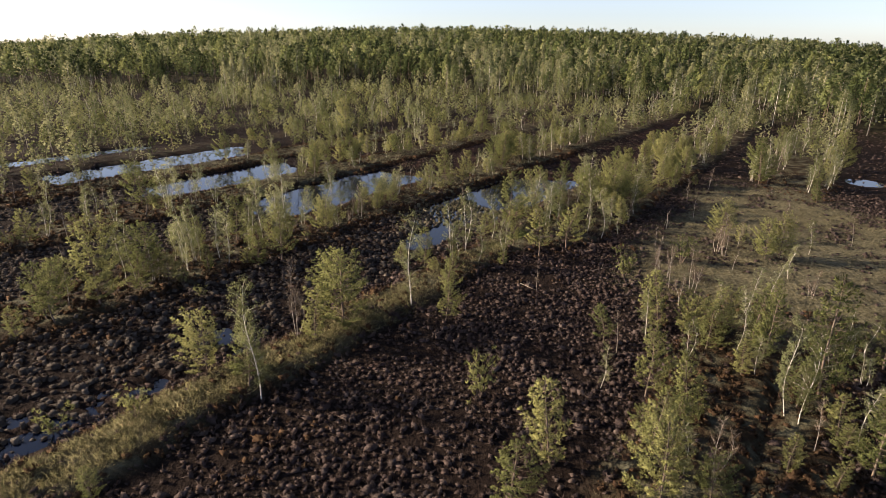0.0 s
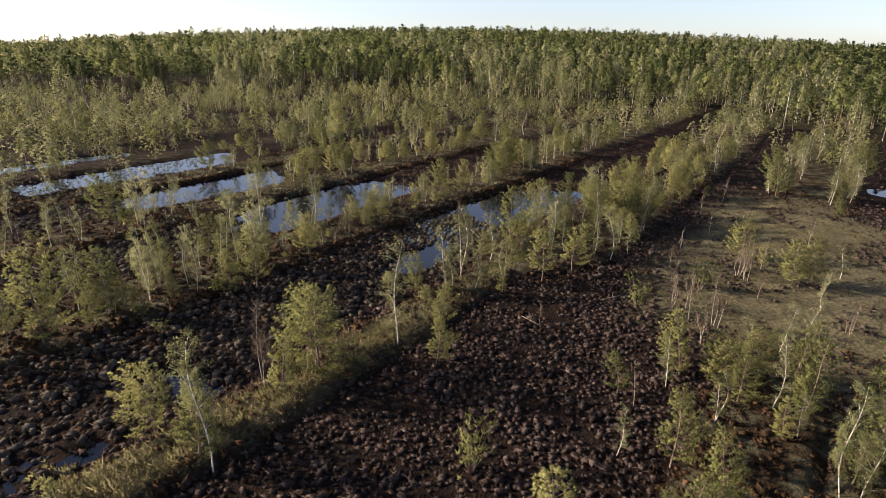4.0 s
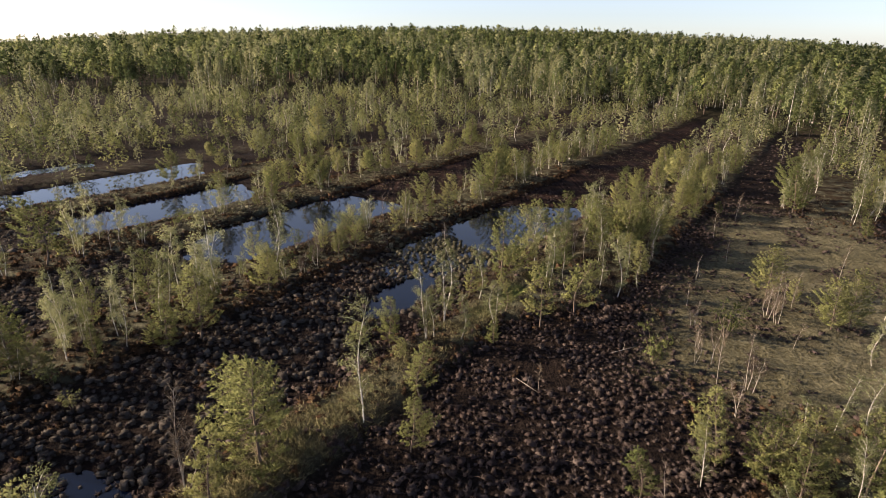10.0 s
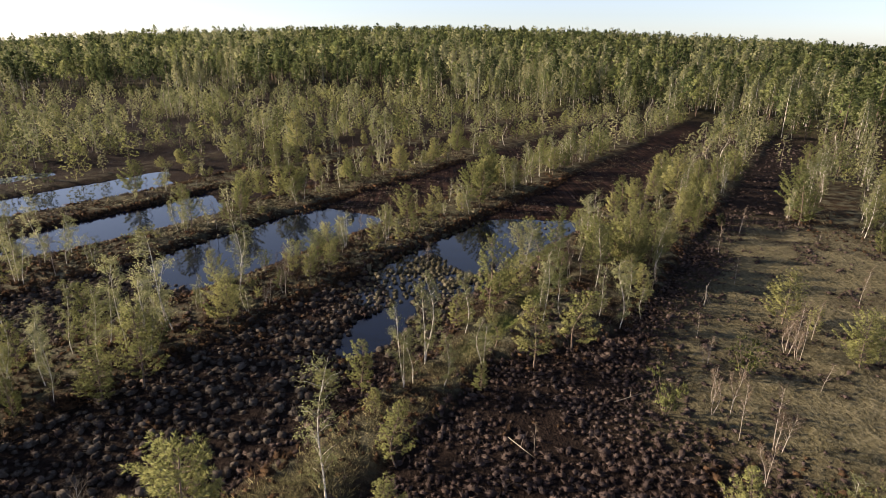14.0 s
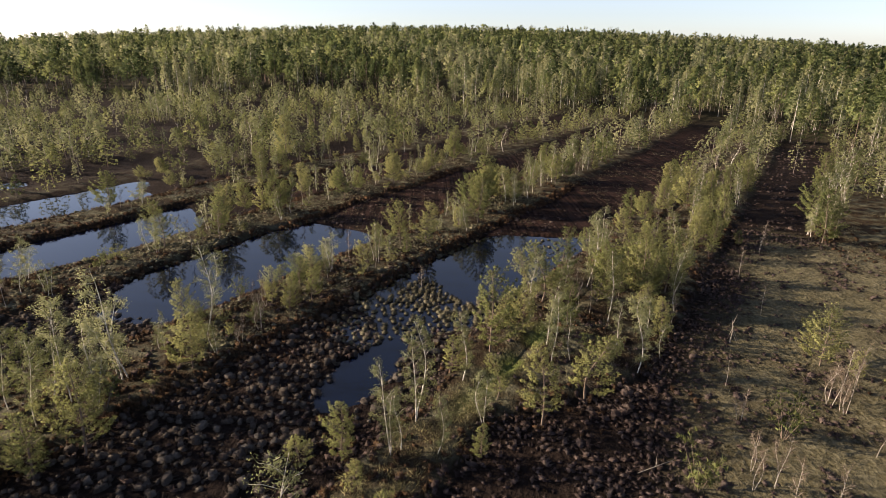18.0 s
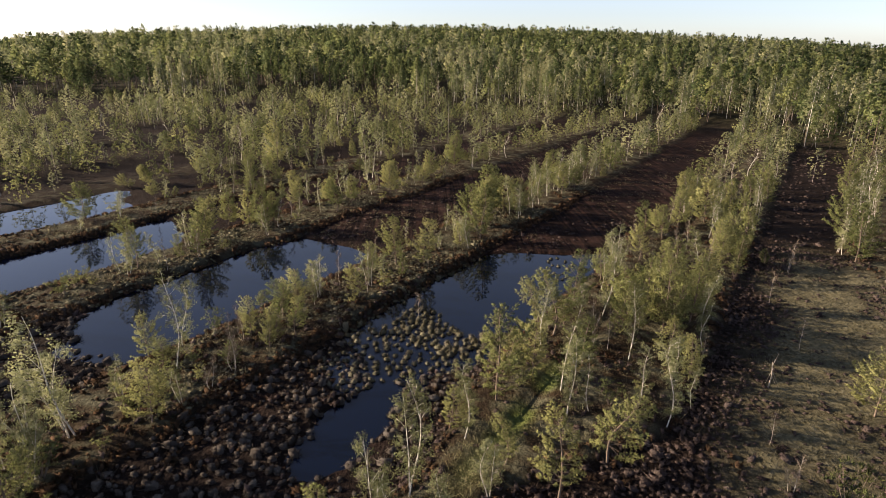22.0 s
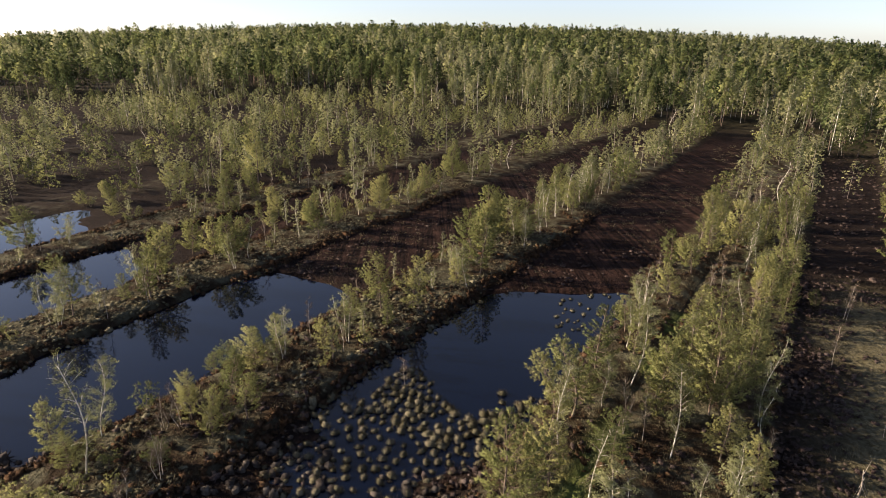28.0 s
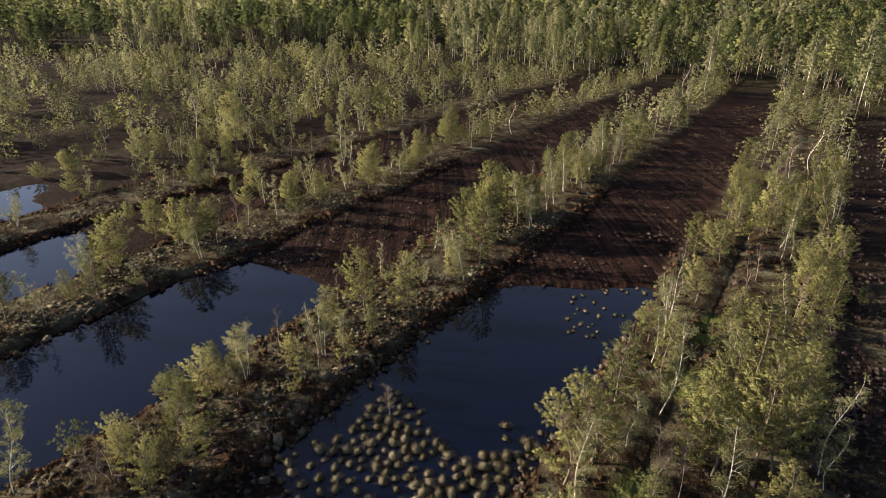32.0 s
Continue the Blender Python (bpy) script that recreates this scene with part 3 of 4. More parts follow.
def plant(kind, x, y, h, wide=1.0, lean=None, model=None):
    _, _, _, base, _, _, label, group = KINDS[kind]
    top = new(kind)
    tilt = (PICK.gauss(0, 2.5), PICK.gauss(0, 2.5)) if lean is None else lean
    s = h / base
    w = wide * s ** 0.75 * PICK.uniform(0.88, 1.12) * (0.75 if kind == "bare_birch" else 1.0)
    top.matrix_world = pose(x, y, ground_z(x, y), tilt[0], tilt[1], PICK.uniform(0, 360)) @ Matrix.Diagonal((w, w, s, 1))
    size = "tall " if h > 6.2 else ("small " if h < 3.2 else "")
    tagged(top, size + label, "tree" if kind != "shrub" else "shrub", group)
    away = math.hypot(x - 2, max(0.0, y - 50, -y))
    models = MESHES[kind][0 if away < 33 else 1 if away < 60 else 2]
    drawn = PICK.randrange(len(models))
    for name, me in models[drawn if model is None else model]:
        new(name, me).parent = top
    PLANTED.append((x, y))
    return top


def pine(x, y, h):
    plant("pine_tree", x, y, h)


def birch(x, y, h):
    plant("birch_tree", x, y, h)


def bare_birch(x, y, h):
    plant("bare_birch", x, y, h)


def shrub(x, y, h):
    plant("shrub", x, y, h)


# ---------------------------------------------------------------- trees that stand out
birch(13.0, 25.7, 2.9)
plant("birch_tree", 21.7, 30.2, 6.4, 0.8, (2, 1), 4)
plant("birch_tree", 21.4, 31.1, 6.6, 0.7, (-2, 2), 0)
plant("birch_tree", -11.7, 32.7, 8.3, 0.85, (0, 1), 0)
birch(10.8, 34.6, 3.4)
birch(16.2, 41.8, 4.0)
birch(28.1, 45.9, 4.6)
birch(26.3, 46.2, 4.4)
birch(-2.7, 47.1, 8.3)
birch(-27.7, 51.7, 3.9)
birch(-30.2, 51.7, 5.6)
birch(-29.6, 52.3, 6.0)
birch(-25.5, 54.4, 5.5)
birch(34.7, 54.6, 3.8)
birch(-26.5, 56.4, 6.2)
birch(-22.1, 56.5, 5.4)
birch(-25.9, 57.2, 5.4)
birch(3.7, 57.5, 3.8)
birch(1.0, 57.5, 6.1)
birch(-23.6, 58.2, 5.8)
birch(-26.7, 58.9, 6.0)
birch(6.7, 60.7, 4.2)
birch(-21.3, 60.8, 5.9)
birch(2.4, 60.8, 6.9)
birch(41.2, 62.3, 3.9)
birch(-24.2, 62.6, 5.5)
birch(-19.0, 62.9, 5.9)
birch(-20.5, 63.3, 7.1)
birch(-22.0, 63.8, 6.9)
birch(5.7, 65.6, 5.1)
birch(-18.2, 66.4, 9.1)
birch(12.6, 67.8, 5.9)
birch(14.2, 68.2, 4.2)
birch(21.6, 69.1, 3.1)
birch(-13.1, 69.6, 2.7)
birch(-17.6, 71.0, 3.2)
birch(21.3, 71.9, 3.8)
birch(-51.9, 74.4, 5.5)
birch(-15.3, 74.4, 7.5)
birch(19.1, 75.0, 6.7)
birch(25.9, 76.9, 4.1)
birch(-16.1, 77.8, 5.3)
birch(26.2, 77.9, 6.2)
birch(16.5, 80.4, 4.5)
birch(19.5, 83.3, 6.8)
birch(-7.0, 85.6, 2.3)
birch(-6.9, 87.4, 4.2)
birch(20.8, 88.4, 4.3)
birch(-2.2, 89.8, 4.5)
birch(-0.8, 90.7, 2.8)
birch(-25.9, 96.8, 3.4)
birch(15.5, 115.4, 5.5)
birch(-14.3, 115.6, 3.5)
birch(19.8, 121.0, 7.2)
birch(21.0, 122.0, 5.5)
birch(-14.3, 123.1, 4.5)
birch(25.7, 129.9, 7.1)
birch(-6.8, 141.0, 6.6)
birch(35.1, 141.3, 6.3)
birch(-27.5, 151.2, 6.7)
bare_birch(13.2, 39.4, 3.3)
bare_birch(-11.4, 41.0, 5.6)
bare_birch(-32.1, 45.9, 4.9)
bare_birch(21.2, 48.3, 2.8)
bare_birch(23.6, 51.1, 4.4)
bare_birch(21.7, 52.2, 4.2)
bare_birch(21.3, 54.9, 2.8)
bare_birch(31.5, 62.1, 3.9)
bare_birch(31.3, 63.1, 4.7)
bare_birch(-11.9, 71.7, 2.5)
bare_birch(-10.7, 73.9, 3.4)
bare_birch(17.1, 77.3, 4.1)
bare_birch(-11.4, 78.5, 3.2)
plant("bare_birch", 2.7, 84.2, 3.0, 1.7)
bare_birch(-5.2, 90.3, 3.7)
bare_birch(-8.1, 129.9, 3.7)
bare_birch(-7.1, 131.1, 3.3)
pine(3.4, 23.3, 4.3)
pine(-17.7, 23.8, 1.8)
pine(20.4, 24.5, 2.0)
pine(18.6, 25.8, 2.4)
pine(23.6, 26.2, 5.5)
pine(6.1, 26.8, 5.5)
pine(22.9, 27.7, 2.0)
pine(11.8, 29.3, 2.0)
pine(26.6, 29.9, 3.1)
pine(14.7, 30.1, 4.6)
pine(24.7, 33.1, 8.3)
pine(13.6, 33.7, 4.7)
pine(20.9, 35.8, 2.6)
pine(-16.6, 36.4, 4.7)
pine(23.3, 37.9, 5.7)
pine(23.4, 39.5, 4.7)
pine(20.1, 39.7, 3.4)
pine(-32.8, 40.2, 2.5)
pine(12.5, 40.8, 3.5)
pine(19.9, 42.0, 3.6)
pine(19.5, 42.8, 3.9)
pine(22.7, 42.8, 3.6)
plant("pine_tree", -8.0, 43.1, 6.4, 1.3, None, 4)
pine(17.8, 43.5, 5.4)
pine(0.3, 44.7, 3.4)
plant("pine_tree", -8.9, 45.0, 5.4, 1.15, None, 1)
pine(-29.5, 46.0, 7.6)
pine(0.8, 50.2, 4.1)
pine(-26.2, 51.8, 2.8)
pine(-23.4, 54.7, 2.8)
pine(-19.0, 56.6, 4.5)
pine(-20.4, 57.3, 1.9)
pine(-4.3, 57.3, 2.5)
pine(-1.9, 57.6, 4.3)
pine(6.4, 57.9, 2.2)
pine(-17.2, 58.6, 6.0)
pine(35.4, 60.6, 4.5)
pine(37.2, 61.0, 5.0)
pine(10.6, 61.0, 5.2)
pine(7.9, 63.2, 3.3)
pine(14.2, 63.8, 6.0)
pine(4.9, 67.0, 2.9)
pine(33.9, 68.2, 4.7)
pine(8.2, 69.8, 7.0)
pine(-15.1, 71.2, 2.2)
pine(-18.1, 76.3, 3.8)
plant("pine_tree", -9.1, 77.6, 3.7, 0.72)
pine(20.3, 78.0, 6.2)
pine(23.8, 78.2, 5.3)
pine(23.4, 79.1, 6.7)
pine(14.1, 79.2, 6.0)
plant("pine_tree", -7.4, 79.4, 3.8, 0.72)
plant("pine_tree", -11.1, 79.5, 3.6, 0.7)
pine(26.7, 81.3, 5.9)
plant("pine_tree", -9.2, 82.2, 3.4, 0.75)
pine(26.5, 85.4, 6.0)
pine(-12.0, 86.5, 2.3)
pine(-3.0, 87.1, 3.5)
pine(-9.1, 88.1, 2.3)
pine(1.0, 92.7, 2.5)
pine(0.2, 96.2, 5.3)
pine(3.3, 96.2, 5.3)
pine(27.7, 97.0, 4.1)
pine(-24.1, 98.4, 2.8)
pine(-23.1, 103.3, 5.6)
pine(10.4, 105.2, 6.7)
pine(4.7, 109.2, 1.4)
pine(-17.4, 110.9, 4.5)
pine(-23.1, 112.4, 4.3)
pine(-11.0, 122.1, 4.1)
pine(4.3, 142.7, 4.6)
pine(-24.6, 147.5, 9.5)
pine(9.4, 149.7, 7.1)
shrub(12.0, 25.7, 1.4)
shrub(-23.0, 29.3, 2.0)
shrub(-18.4, 30.0, 2.2)
shrub(2.4, 33.0, 3.6)
shrub(-21.9, 48.9, 1.3)
shrub(-24.6, 51.3, 2.3)
shrub(18.2, 54.9, 3.2)
shrub(25.7, 59.3, 3.1)
shrub(-18.0, 62.6, 3.0)
shrub(-16.0, 65.2, 0.9)
shrub(-15.7, 68.7, 1.9)
shrub(-14.4, 80.4, 2.1)


# ---------------------------------------------------------------- trees that fill the banks near the way
RNG = np.random.default_rng(77)


def free(x, y, gap):
    return all((x - a) ** 2 + (y - b) ** 2 > gap * gap for a, b in PLANTED)


def fill_bank(u0, u1, v0, v1, count, tall, kinds, gap=1.0):
    made, tries = 0, 0
    while made < count and tries < count * 12:
        tries += 1
        u, v = RNG.uniform(u0, u1), RNG.uniform(v0, v1)
        x, y = to_xy(u, v)
        on_ditch = (abs(v + 31) < 1.1 and 45 < u < 112) or (abs(v + 1) < 1.3 and u < 52)
        if on_ditch or pond_amount(np.array([u]), np.array([v]))[0] > 0.1 or not free(x, y, gap):
            continue
        kind = kinds[RNG.integers(len(kinds))]
        h = float(np.clip(RNG.normal(tall, tall * 0.25), 0.35 * tall, 1.6 * tall))
        plant(kind, x, y, h * (0.45 if kind == "shrub" else 0.75 if kind == "bare_birch" else 1))
        made += 1


P, B, D, S = "pine_tree", "birch_tree", "bare_birch", "shrub"
fill_bank(64, 82, -34.5, -22.5, 22, 4.3, (P, P, P, B, B, D, S))
fill_bank(82, 140, -35.0, -22.5, 84, 4.3, (P, P, P, B, B, S, D, D))
fill_bank(20, 64, -33.0, -28.5, 8, 3.0, (P, S, D))
fill_bank(10, 48, -57.0, -50.0, 12, 4.4, (B, P, P, S))
fill_bank(48, 86, -57.5, -50.8, 26, 2.9, (P, P, B, D, S, S))
fill_bank(86, 140, -57.5, -50.5, 48, 4.6, (P, P, B, B, D, S))
fill_bank(20, 50, -80.0, -73.0, 24, 4.6, (B, B, P, D, S))
fill_bank(50, 140, -79.5, -73.5, 58, 4.0, (P, P, B, B, D, S, S))
fill_bank(20, 140, -101.0, -94.0, 46, 4.0, (P, P, B, B, D, S))
fill_bank(76, 140, -94.0, -80.0, 26, 2.6, (P, P, B, D, S))
fill_bank(80, 140, -118.0, -101.0, 44, 3.2, (P, P, B, B, S))
fill_bank(12, 52, -8.0, 8.0, 40, 4.0, (P, P, B, B, D, S))
fill_bank(45, 112, -24.0, 8.0, 20, 3.4, (D, D, P, B))
fill_bank(106, 150, -13.5, -9.5, 24, 5.0, (P, B, B, B, D, S))
fill_bank(108, 150, -5.0, -1.0, 20, 5.0, (P, B, B, B, D, S))

# ---------------------------------------------------------------- joined masses
def scatter(name, shapes, places, heights, widths, turns, material, label, category):
    """Many copies of a few shapes, joined into one mesh of kind stuff."""
    V, F, S, N, T, start = [], [], [], [], [], 0
    tones = np.random.default_rng(len(places) + 1).uniform(0, 1, len(places))
    which = np.random.default_rng(len(places)).integers(len(shapes), size=len(places))
    for k, shape in enumerate(shapes):
        i = np.nonzero(which == k)[0]
        if not len(i):
            continue
        v = np.array(shape.v)
        c, s = np.cos(turns[i])[:, None], np.sin(turns[i])[:, None]
        w, h = widths[i][:, None], heights[i][:, None]
        x = (c * v[:, 0] - s * v[:, 1]) * w + places[i, 0][:, None]
        y = (s * v[:, 0] + c * v[:, 1]) * w + places[i, 1][:, None]
        z = v[:, 2] * h + places[i, 2][:, None]
        V.append(np.stack([x, y, z], -1).reshape(-1, 3))
        T.append(np.repeat(tones[i], len(v)))
        if len(shape.n):
            m = shape.n
            N.append(np.stack([c * m[:, 0] - s * m[:, 1], s * m[:, 0] + c * m[:, 1], np.broadcast_to(m[:, 2], (len(i), len(m)))], -1).reshape(-1, 3))
        flat = np.array([a for f in shape.f for a in f])
        F.append((flat[None, :] + start + (np.arange(len(i)) * len(v))[:, None]).ravel())
        S.append(np.tile([len(f) for f in shape.f], len(i)))
        start += len(i) * len(v)
    me = raw_mesh(name, np.concatenate(V), np.concatenate(F), np.concatenate(S))
    if N:
        me.normals_split_custom_set_from_vertices(np.concatenate(N))
    me.attributes.new("tone", "FLOAT", "POINT").data.foreach_set("value", np.concatenate(T).astype(np.float32))
    me.materials.append(material)
    return tagged(new(name, me), label, category, kind="stuff")


def joined(trunk):
    """Trunk and limbs as one shape."""
    if trunk.limbs is not None:
        n = len(trunk.v)
        trunk.v += trunk.limbs.v
        trunk.f += [tuple(i + n for i in f) for f in trunk.limbs.f]
        trunk.limbs = None
    return trunk


def wood(name, shapes, base, u, v, tall, vary, spread, bark, leaf, label):
    x, y = to_xy(u, v)
    z = land(u, v, False)
    n = len(u)
    h = np.clip(RNG.normal(tall, tall * vary, n), 0.35 * tall, 1.7 * tall) / base
    w = spread * h ** 0.8 * RNG.uniform(0.85, 1.15, n)
    turns = RNG.uniform(0, 6.3, n)
    places = np.stack([x, y, z], 1)
    scatter(name + "_crowns", [c for _, c in shapes], places, h, w, turns, leaf, label, "woodland")
    scatter(name + "_trunks", [joined(t) for t, _ in shapes], places, h, w, turns, bark, label.split(" with ")[0] + ", their thin trunks", "woodland")


# thin wood on the far strips
MID_PINE = [mass_tree(51, 5.0, 0.08, 1.8, 1, 34, 9, 0.215, 0.045), mass_tree(52, 5.0, 0.12, 2.1, 1, 38, 9, 0.215, 0.045), mass_tree(57, 5.0, 0.08, 1.45, 2, 32, 9, 0.205, 0.045)]
MID_BIRCH = [mass_tree(53, 6.0, 0.12, 1.35, 1, 36, 10, 0.175, 0.026), mass_tree(54, 6.0, 0.1, 1.6, 1, 40, 10, 0.175, 0.026), mass_tree(55, 6.0, 0.16, 1.15, 1, 32, 10, 0.175, 0.024)]
TALL_BIRCH = [mass_tree(58, 8.0, 0.18, 1.5, 1, 58, 12, 0.17, 0.048), mass_tree(59, 8.0, 0.22, 1.2, 1, 48, 12, 0.17, 0.048)]
MID_BARE = [bare_shapes(56, stems=1)]


def far_spots(n, u0, u1, v0, v1, keep):
    u, v = RNG.uniform(u0, u1, n), RNG.uniform(v0, v1, n)
    k = RNG.uniform(0, 1, n) < keep(u, v)
    return u[k], v[k]


def strip_keep(u, v):
    bank, _ = bank_amount(u, v)
    k = 0.32 + 0.68 * bank
    k = k * np.where((v > -104) & (v < 12), np.where(u < 140, 0.0, np.where(bank > 0.5, 1.0, 0.03)), 1.0)
    k = k * np.where((v <= -104) & (u > 30), np.clip(0.75 + 0.004 * (u - 40) + 0.25 * (v < -135), 0, 1), 1)
    k = k * (0.35 + 0.9 * smooth(0.38, 0.62, fbm(u / 14, v / 9, 91)))
    return k * (1 - pond_amount(u, v)) * (1 - forest_amount(u, v)) * (1 - 0.97 * ((v > 8) & (u > 40) & (u < 120)))


for mid_name, mid_shapes, mid_base, mid_n, mid_tall, mid_bark, mid_leaf, mid_label in (
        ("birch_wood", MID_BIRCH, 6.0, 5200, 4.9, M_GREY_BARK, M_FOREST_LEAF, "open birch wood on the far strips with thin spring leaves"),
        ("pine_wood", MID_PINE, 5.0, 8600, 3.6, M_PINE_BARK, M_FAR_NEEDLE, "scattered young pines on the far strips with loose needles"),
        ("tall_birch_wood", TALL_BIRCH, 8.0, 800, 8.0, M_GREY_BARK, M_FOREST_LEAF, "taller birches above the young wood with pale green leaves"),
        ("bare_wood", MID_BARE, 4.0, 600, 4.6, M_BIRCH_BARK, M_TWIG, "bare birch saplings on the far strips with grey twigs")):
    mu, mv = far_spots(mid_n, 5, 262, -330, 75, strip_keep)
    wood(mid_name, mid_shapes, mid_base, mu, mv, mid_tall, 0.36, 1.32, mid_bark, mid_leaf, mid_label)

# the closed forest behind
FRONT_PINE = [mass_tree(61, 14.0, 0.35, 3.0, 1, 56, 12, 0.42, 0.12), mass_tree(62, 14.0, 0.42, 3.3, 1, 58, 12, 0.44, 0.12), mass_tree(68, 14.0, 0.12, 2.6, 2, 58, 12, 0.4, 0.1)]
FRONT_BIRCH = [mass_tree(63, 13.0, 0.18, 2.2, 1, 60, 12, 0.33, 0.08), mass_tree(64, 13.0, 0.22, 1.8, 1, 54, 12, 0.32, 0.075), mass_tree(69, 13.0, 0.12, 1.8, 2, 52, 12, 0.32, 0.075)]
BACK_PINE = [mass_tree(65, 14.0, 0.4, 2.3, 1, 14, 5, 1.0, 0.12), mass_tree(66, 14.0, 0.3, 2.0, 2, 14, 5, 1.0, 0.12)]
BACK_BIRCH = [mass_tree(67, 13.0, 0.3, 1.6, 1, 16, 5, 0.75, 0.07), mass_tree(70, 13.0, 0.25, 1.4, 2, 15, 5, 0.75, 0.07)]
FAR_TREE = [mass_tree(60, 14.0, 0.3, 2.6, 1, 5, 3, 2.2, 0.1)]


def stand(u, v):
    """1 where birches stand together, 0 in the dark pine stands."""
    return smooth(0.46, 0.6, fbm(u / 38, v / 60, 63, 2))


def forest_spots(n, near, far, birches):
    az = RNG.uniform(-0.85, 0.80, n)
    d = np.sqrt(RNG.uniform(near ** 2, far ** 2, n))
    u, v = to_uv(d * np.sin(az), d * np.cos(az))
    grove = stand(u, v)
    k = RNG.uniform(0, 1, n) < forest_amount(u, v) * (0.12 + 0.88 * grove if birches else 1 - 0.7 * grove)
    return u[k], v[k]


for fo_name, fo_shapes, fo_base, fo_n, fo_near, fo_far, fo_tall, fo_vary, fo_bark, fo_leaf, fo_birch, fo_label in (
        ("forest_front_pines", FRONT_PINE, 14.0, 1500, 190, 345, 12.5, 0.2, M_PINE_BARK, M_DARK_NEEDLE, False, "dark pine forest edge with rounded crowns"),
        ("forest_front_birches", FRONT_BIRCH, 13.0, 1900, 190, 345, 12.0, 0.24, M_BIRCH_BARK, M_FOREST_LEAF, True, "birches along the forest edge with pale green leaves"),
        ("forest_back_pines", BACK_PINE, 14.0, 6800, 335, 740, 14.5, 0.13, M_PINE_BARK, M_DARK_NEEDLE, False, "dark pine forest on the rise with dense crowns"),
        ("forest_back_birches", BACK_BIRCH, 13.0, 4200, 335, 720, 14.5, 0.15, M_GREY_BARK, M_FOREST_LEAF, True, "pale birches in the forest with fresh leaves"),
        ("forest_far_trees", FAR_TREE, 14.0, 7500, 720, 1700, 13.0, 0.12, M_PINE_BARK, M_DARK_NEEDLE, False, "distant pine forest reaching the skyline with even crowns")):
    fu, fv = forest_spots(fo_n, fo_near, fo_far, fo_birch)
    wood(fo_name, fo_shapes, fo_base, fu, fv, fo_tall, fo_vary, 1.3, fo_bark, fo_leaf, fo_label)


# ---------------------------------------------------------------- tussocks, heather and grass
def clump_shape(seed, count, reach=0.42, width=0.011, up=0.8):
    """A tuft of grass, about half a metre across."""
    rng = np.random.default_rng(seed)
    s = Shape()
    w, r = rng.uniform(0, 6.3, count), 0.36 * np.sqrt(rng.uniform(0, 1, count))
    roots = np.stack([np.cos(w) * r, np.sin(w) * r, np.full(count, 0.02)], 1)
    ways = roots * np.array([2.2, 2.2, 0]) + np.array([0, 0, up]) + rng.normal(size=(count, 3)) * 0.22
    ways = ways / np.linalg.norm(ways, axis=1)[:, None] * reach * rng.uniform(0.55, 1.0, (count, 1))
    s.blades(roots, ways, 2 * width / (0.78 * reach), rng, np.zeros((count, 3)))
    s.hearts = []
    return s.rounded(-0.25, 1.0)


def tuft_dome(seed, count, size, flat, thin=0.24, core=1.0, rings=3, sides=7, ragged=0.14):
    """A rounded hassock, about half a metre across: a lumpy cushion set with fine blades that point outwards."""
    rng = np.random.default_rng(seed)
    s = Shape()
    shift = rng.normal(size=2) * 0.25 * ragged
    stretch = np.array([1 + ragged, 1 - ragged, 1.0])
    grid = []
    for k in range(rings):
        e = (k / rings) ** 0.9 * math.pi / 2
        ring = []
        for j in range(sides):
            w = 6.2832 * (j + 0.5 * (k % 2)) / sides
            r = 0.27 * core * rng.uniform(1 - ragged, 1 + ragged)
            ring.append(np.array([math.cos(w) * math.cos(e) * r, math.sin(w) * math.cos(e) * r, math.sin(e) * r * 0.85 - (0.16 if k == 0 else 0)]) * stretch)
        grid.append(ring)
    top = np.array([*shift, 0.24 * core * rng.uniform(1 - ragged, 1 + ragged)])
    for k in range(rings):
        for j in range(sides):
            i = (j + 1) % sides
            tris = [(grid[k][j], grid[k][i], grid[k + 1][j] if k + 1 < rings else top)]
            if k + 1 < rings:
                tris.append((grid[k][i], grid[k + 1][i], grid[k + 1][j]))
            for tri in tris:
                b = len(s.v)
                s.v += list(tri)
                s.f.append((b, b + 1, b + 2))
    w, e = rng.uniform(0, 6.3, count), np.arcsin(rng.uniform(0.0, 1, count))
    d = np.stack([np.cos(w) * np.cos(e), np.sin(w) * np.cos(e), np.sin(e)], 1)
    a = d + np.array([0, 0, flat]) + rng.normal(size=(count, 3)) * (0.25 + ragged)
    a = a / np.linalg.norm(a, axis=1)[:, None] * size * rng.uniform(0.5, 1.5, (count, 1))
    s.blades(d * stretch * np.array([0.25, 0.25, 0.21]) * core * rng.uniform(0.75, 1.0, (count, 1)), a, 2 * thin, rng, np.zeros((count, 3)))
    s.hearts = []
    return s.rounded(-0.02, 1.0)


HEATH = [tuft_dome(k, 36, 0.17, 0.5, 0.085, 0.62, 2, 6, 0.45) for k in (71, 72, 73, 70, 69)]
HEATHER = [tuft_dome(k, 30, 0.18, 0.6, 0.095, 0.6, 2, 6, 0.45) for k in (74, 75, 76)]
HASSOCK = [tuft_dome(k, 60, 0.15, 0.45, 0.065, 0.74, 2, 7, 0.25) for k in (101, 102, 103, 104)]
TUFT = [clump_shape(k, 19) for k in (77, 78, 79)]


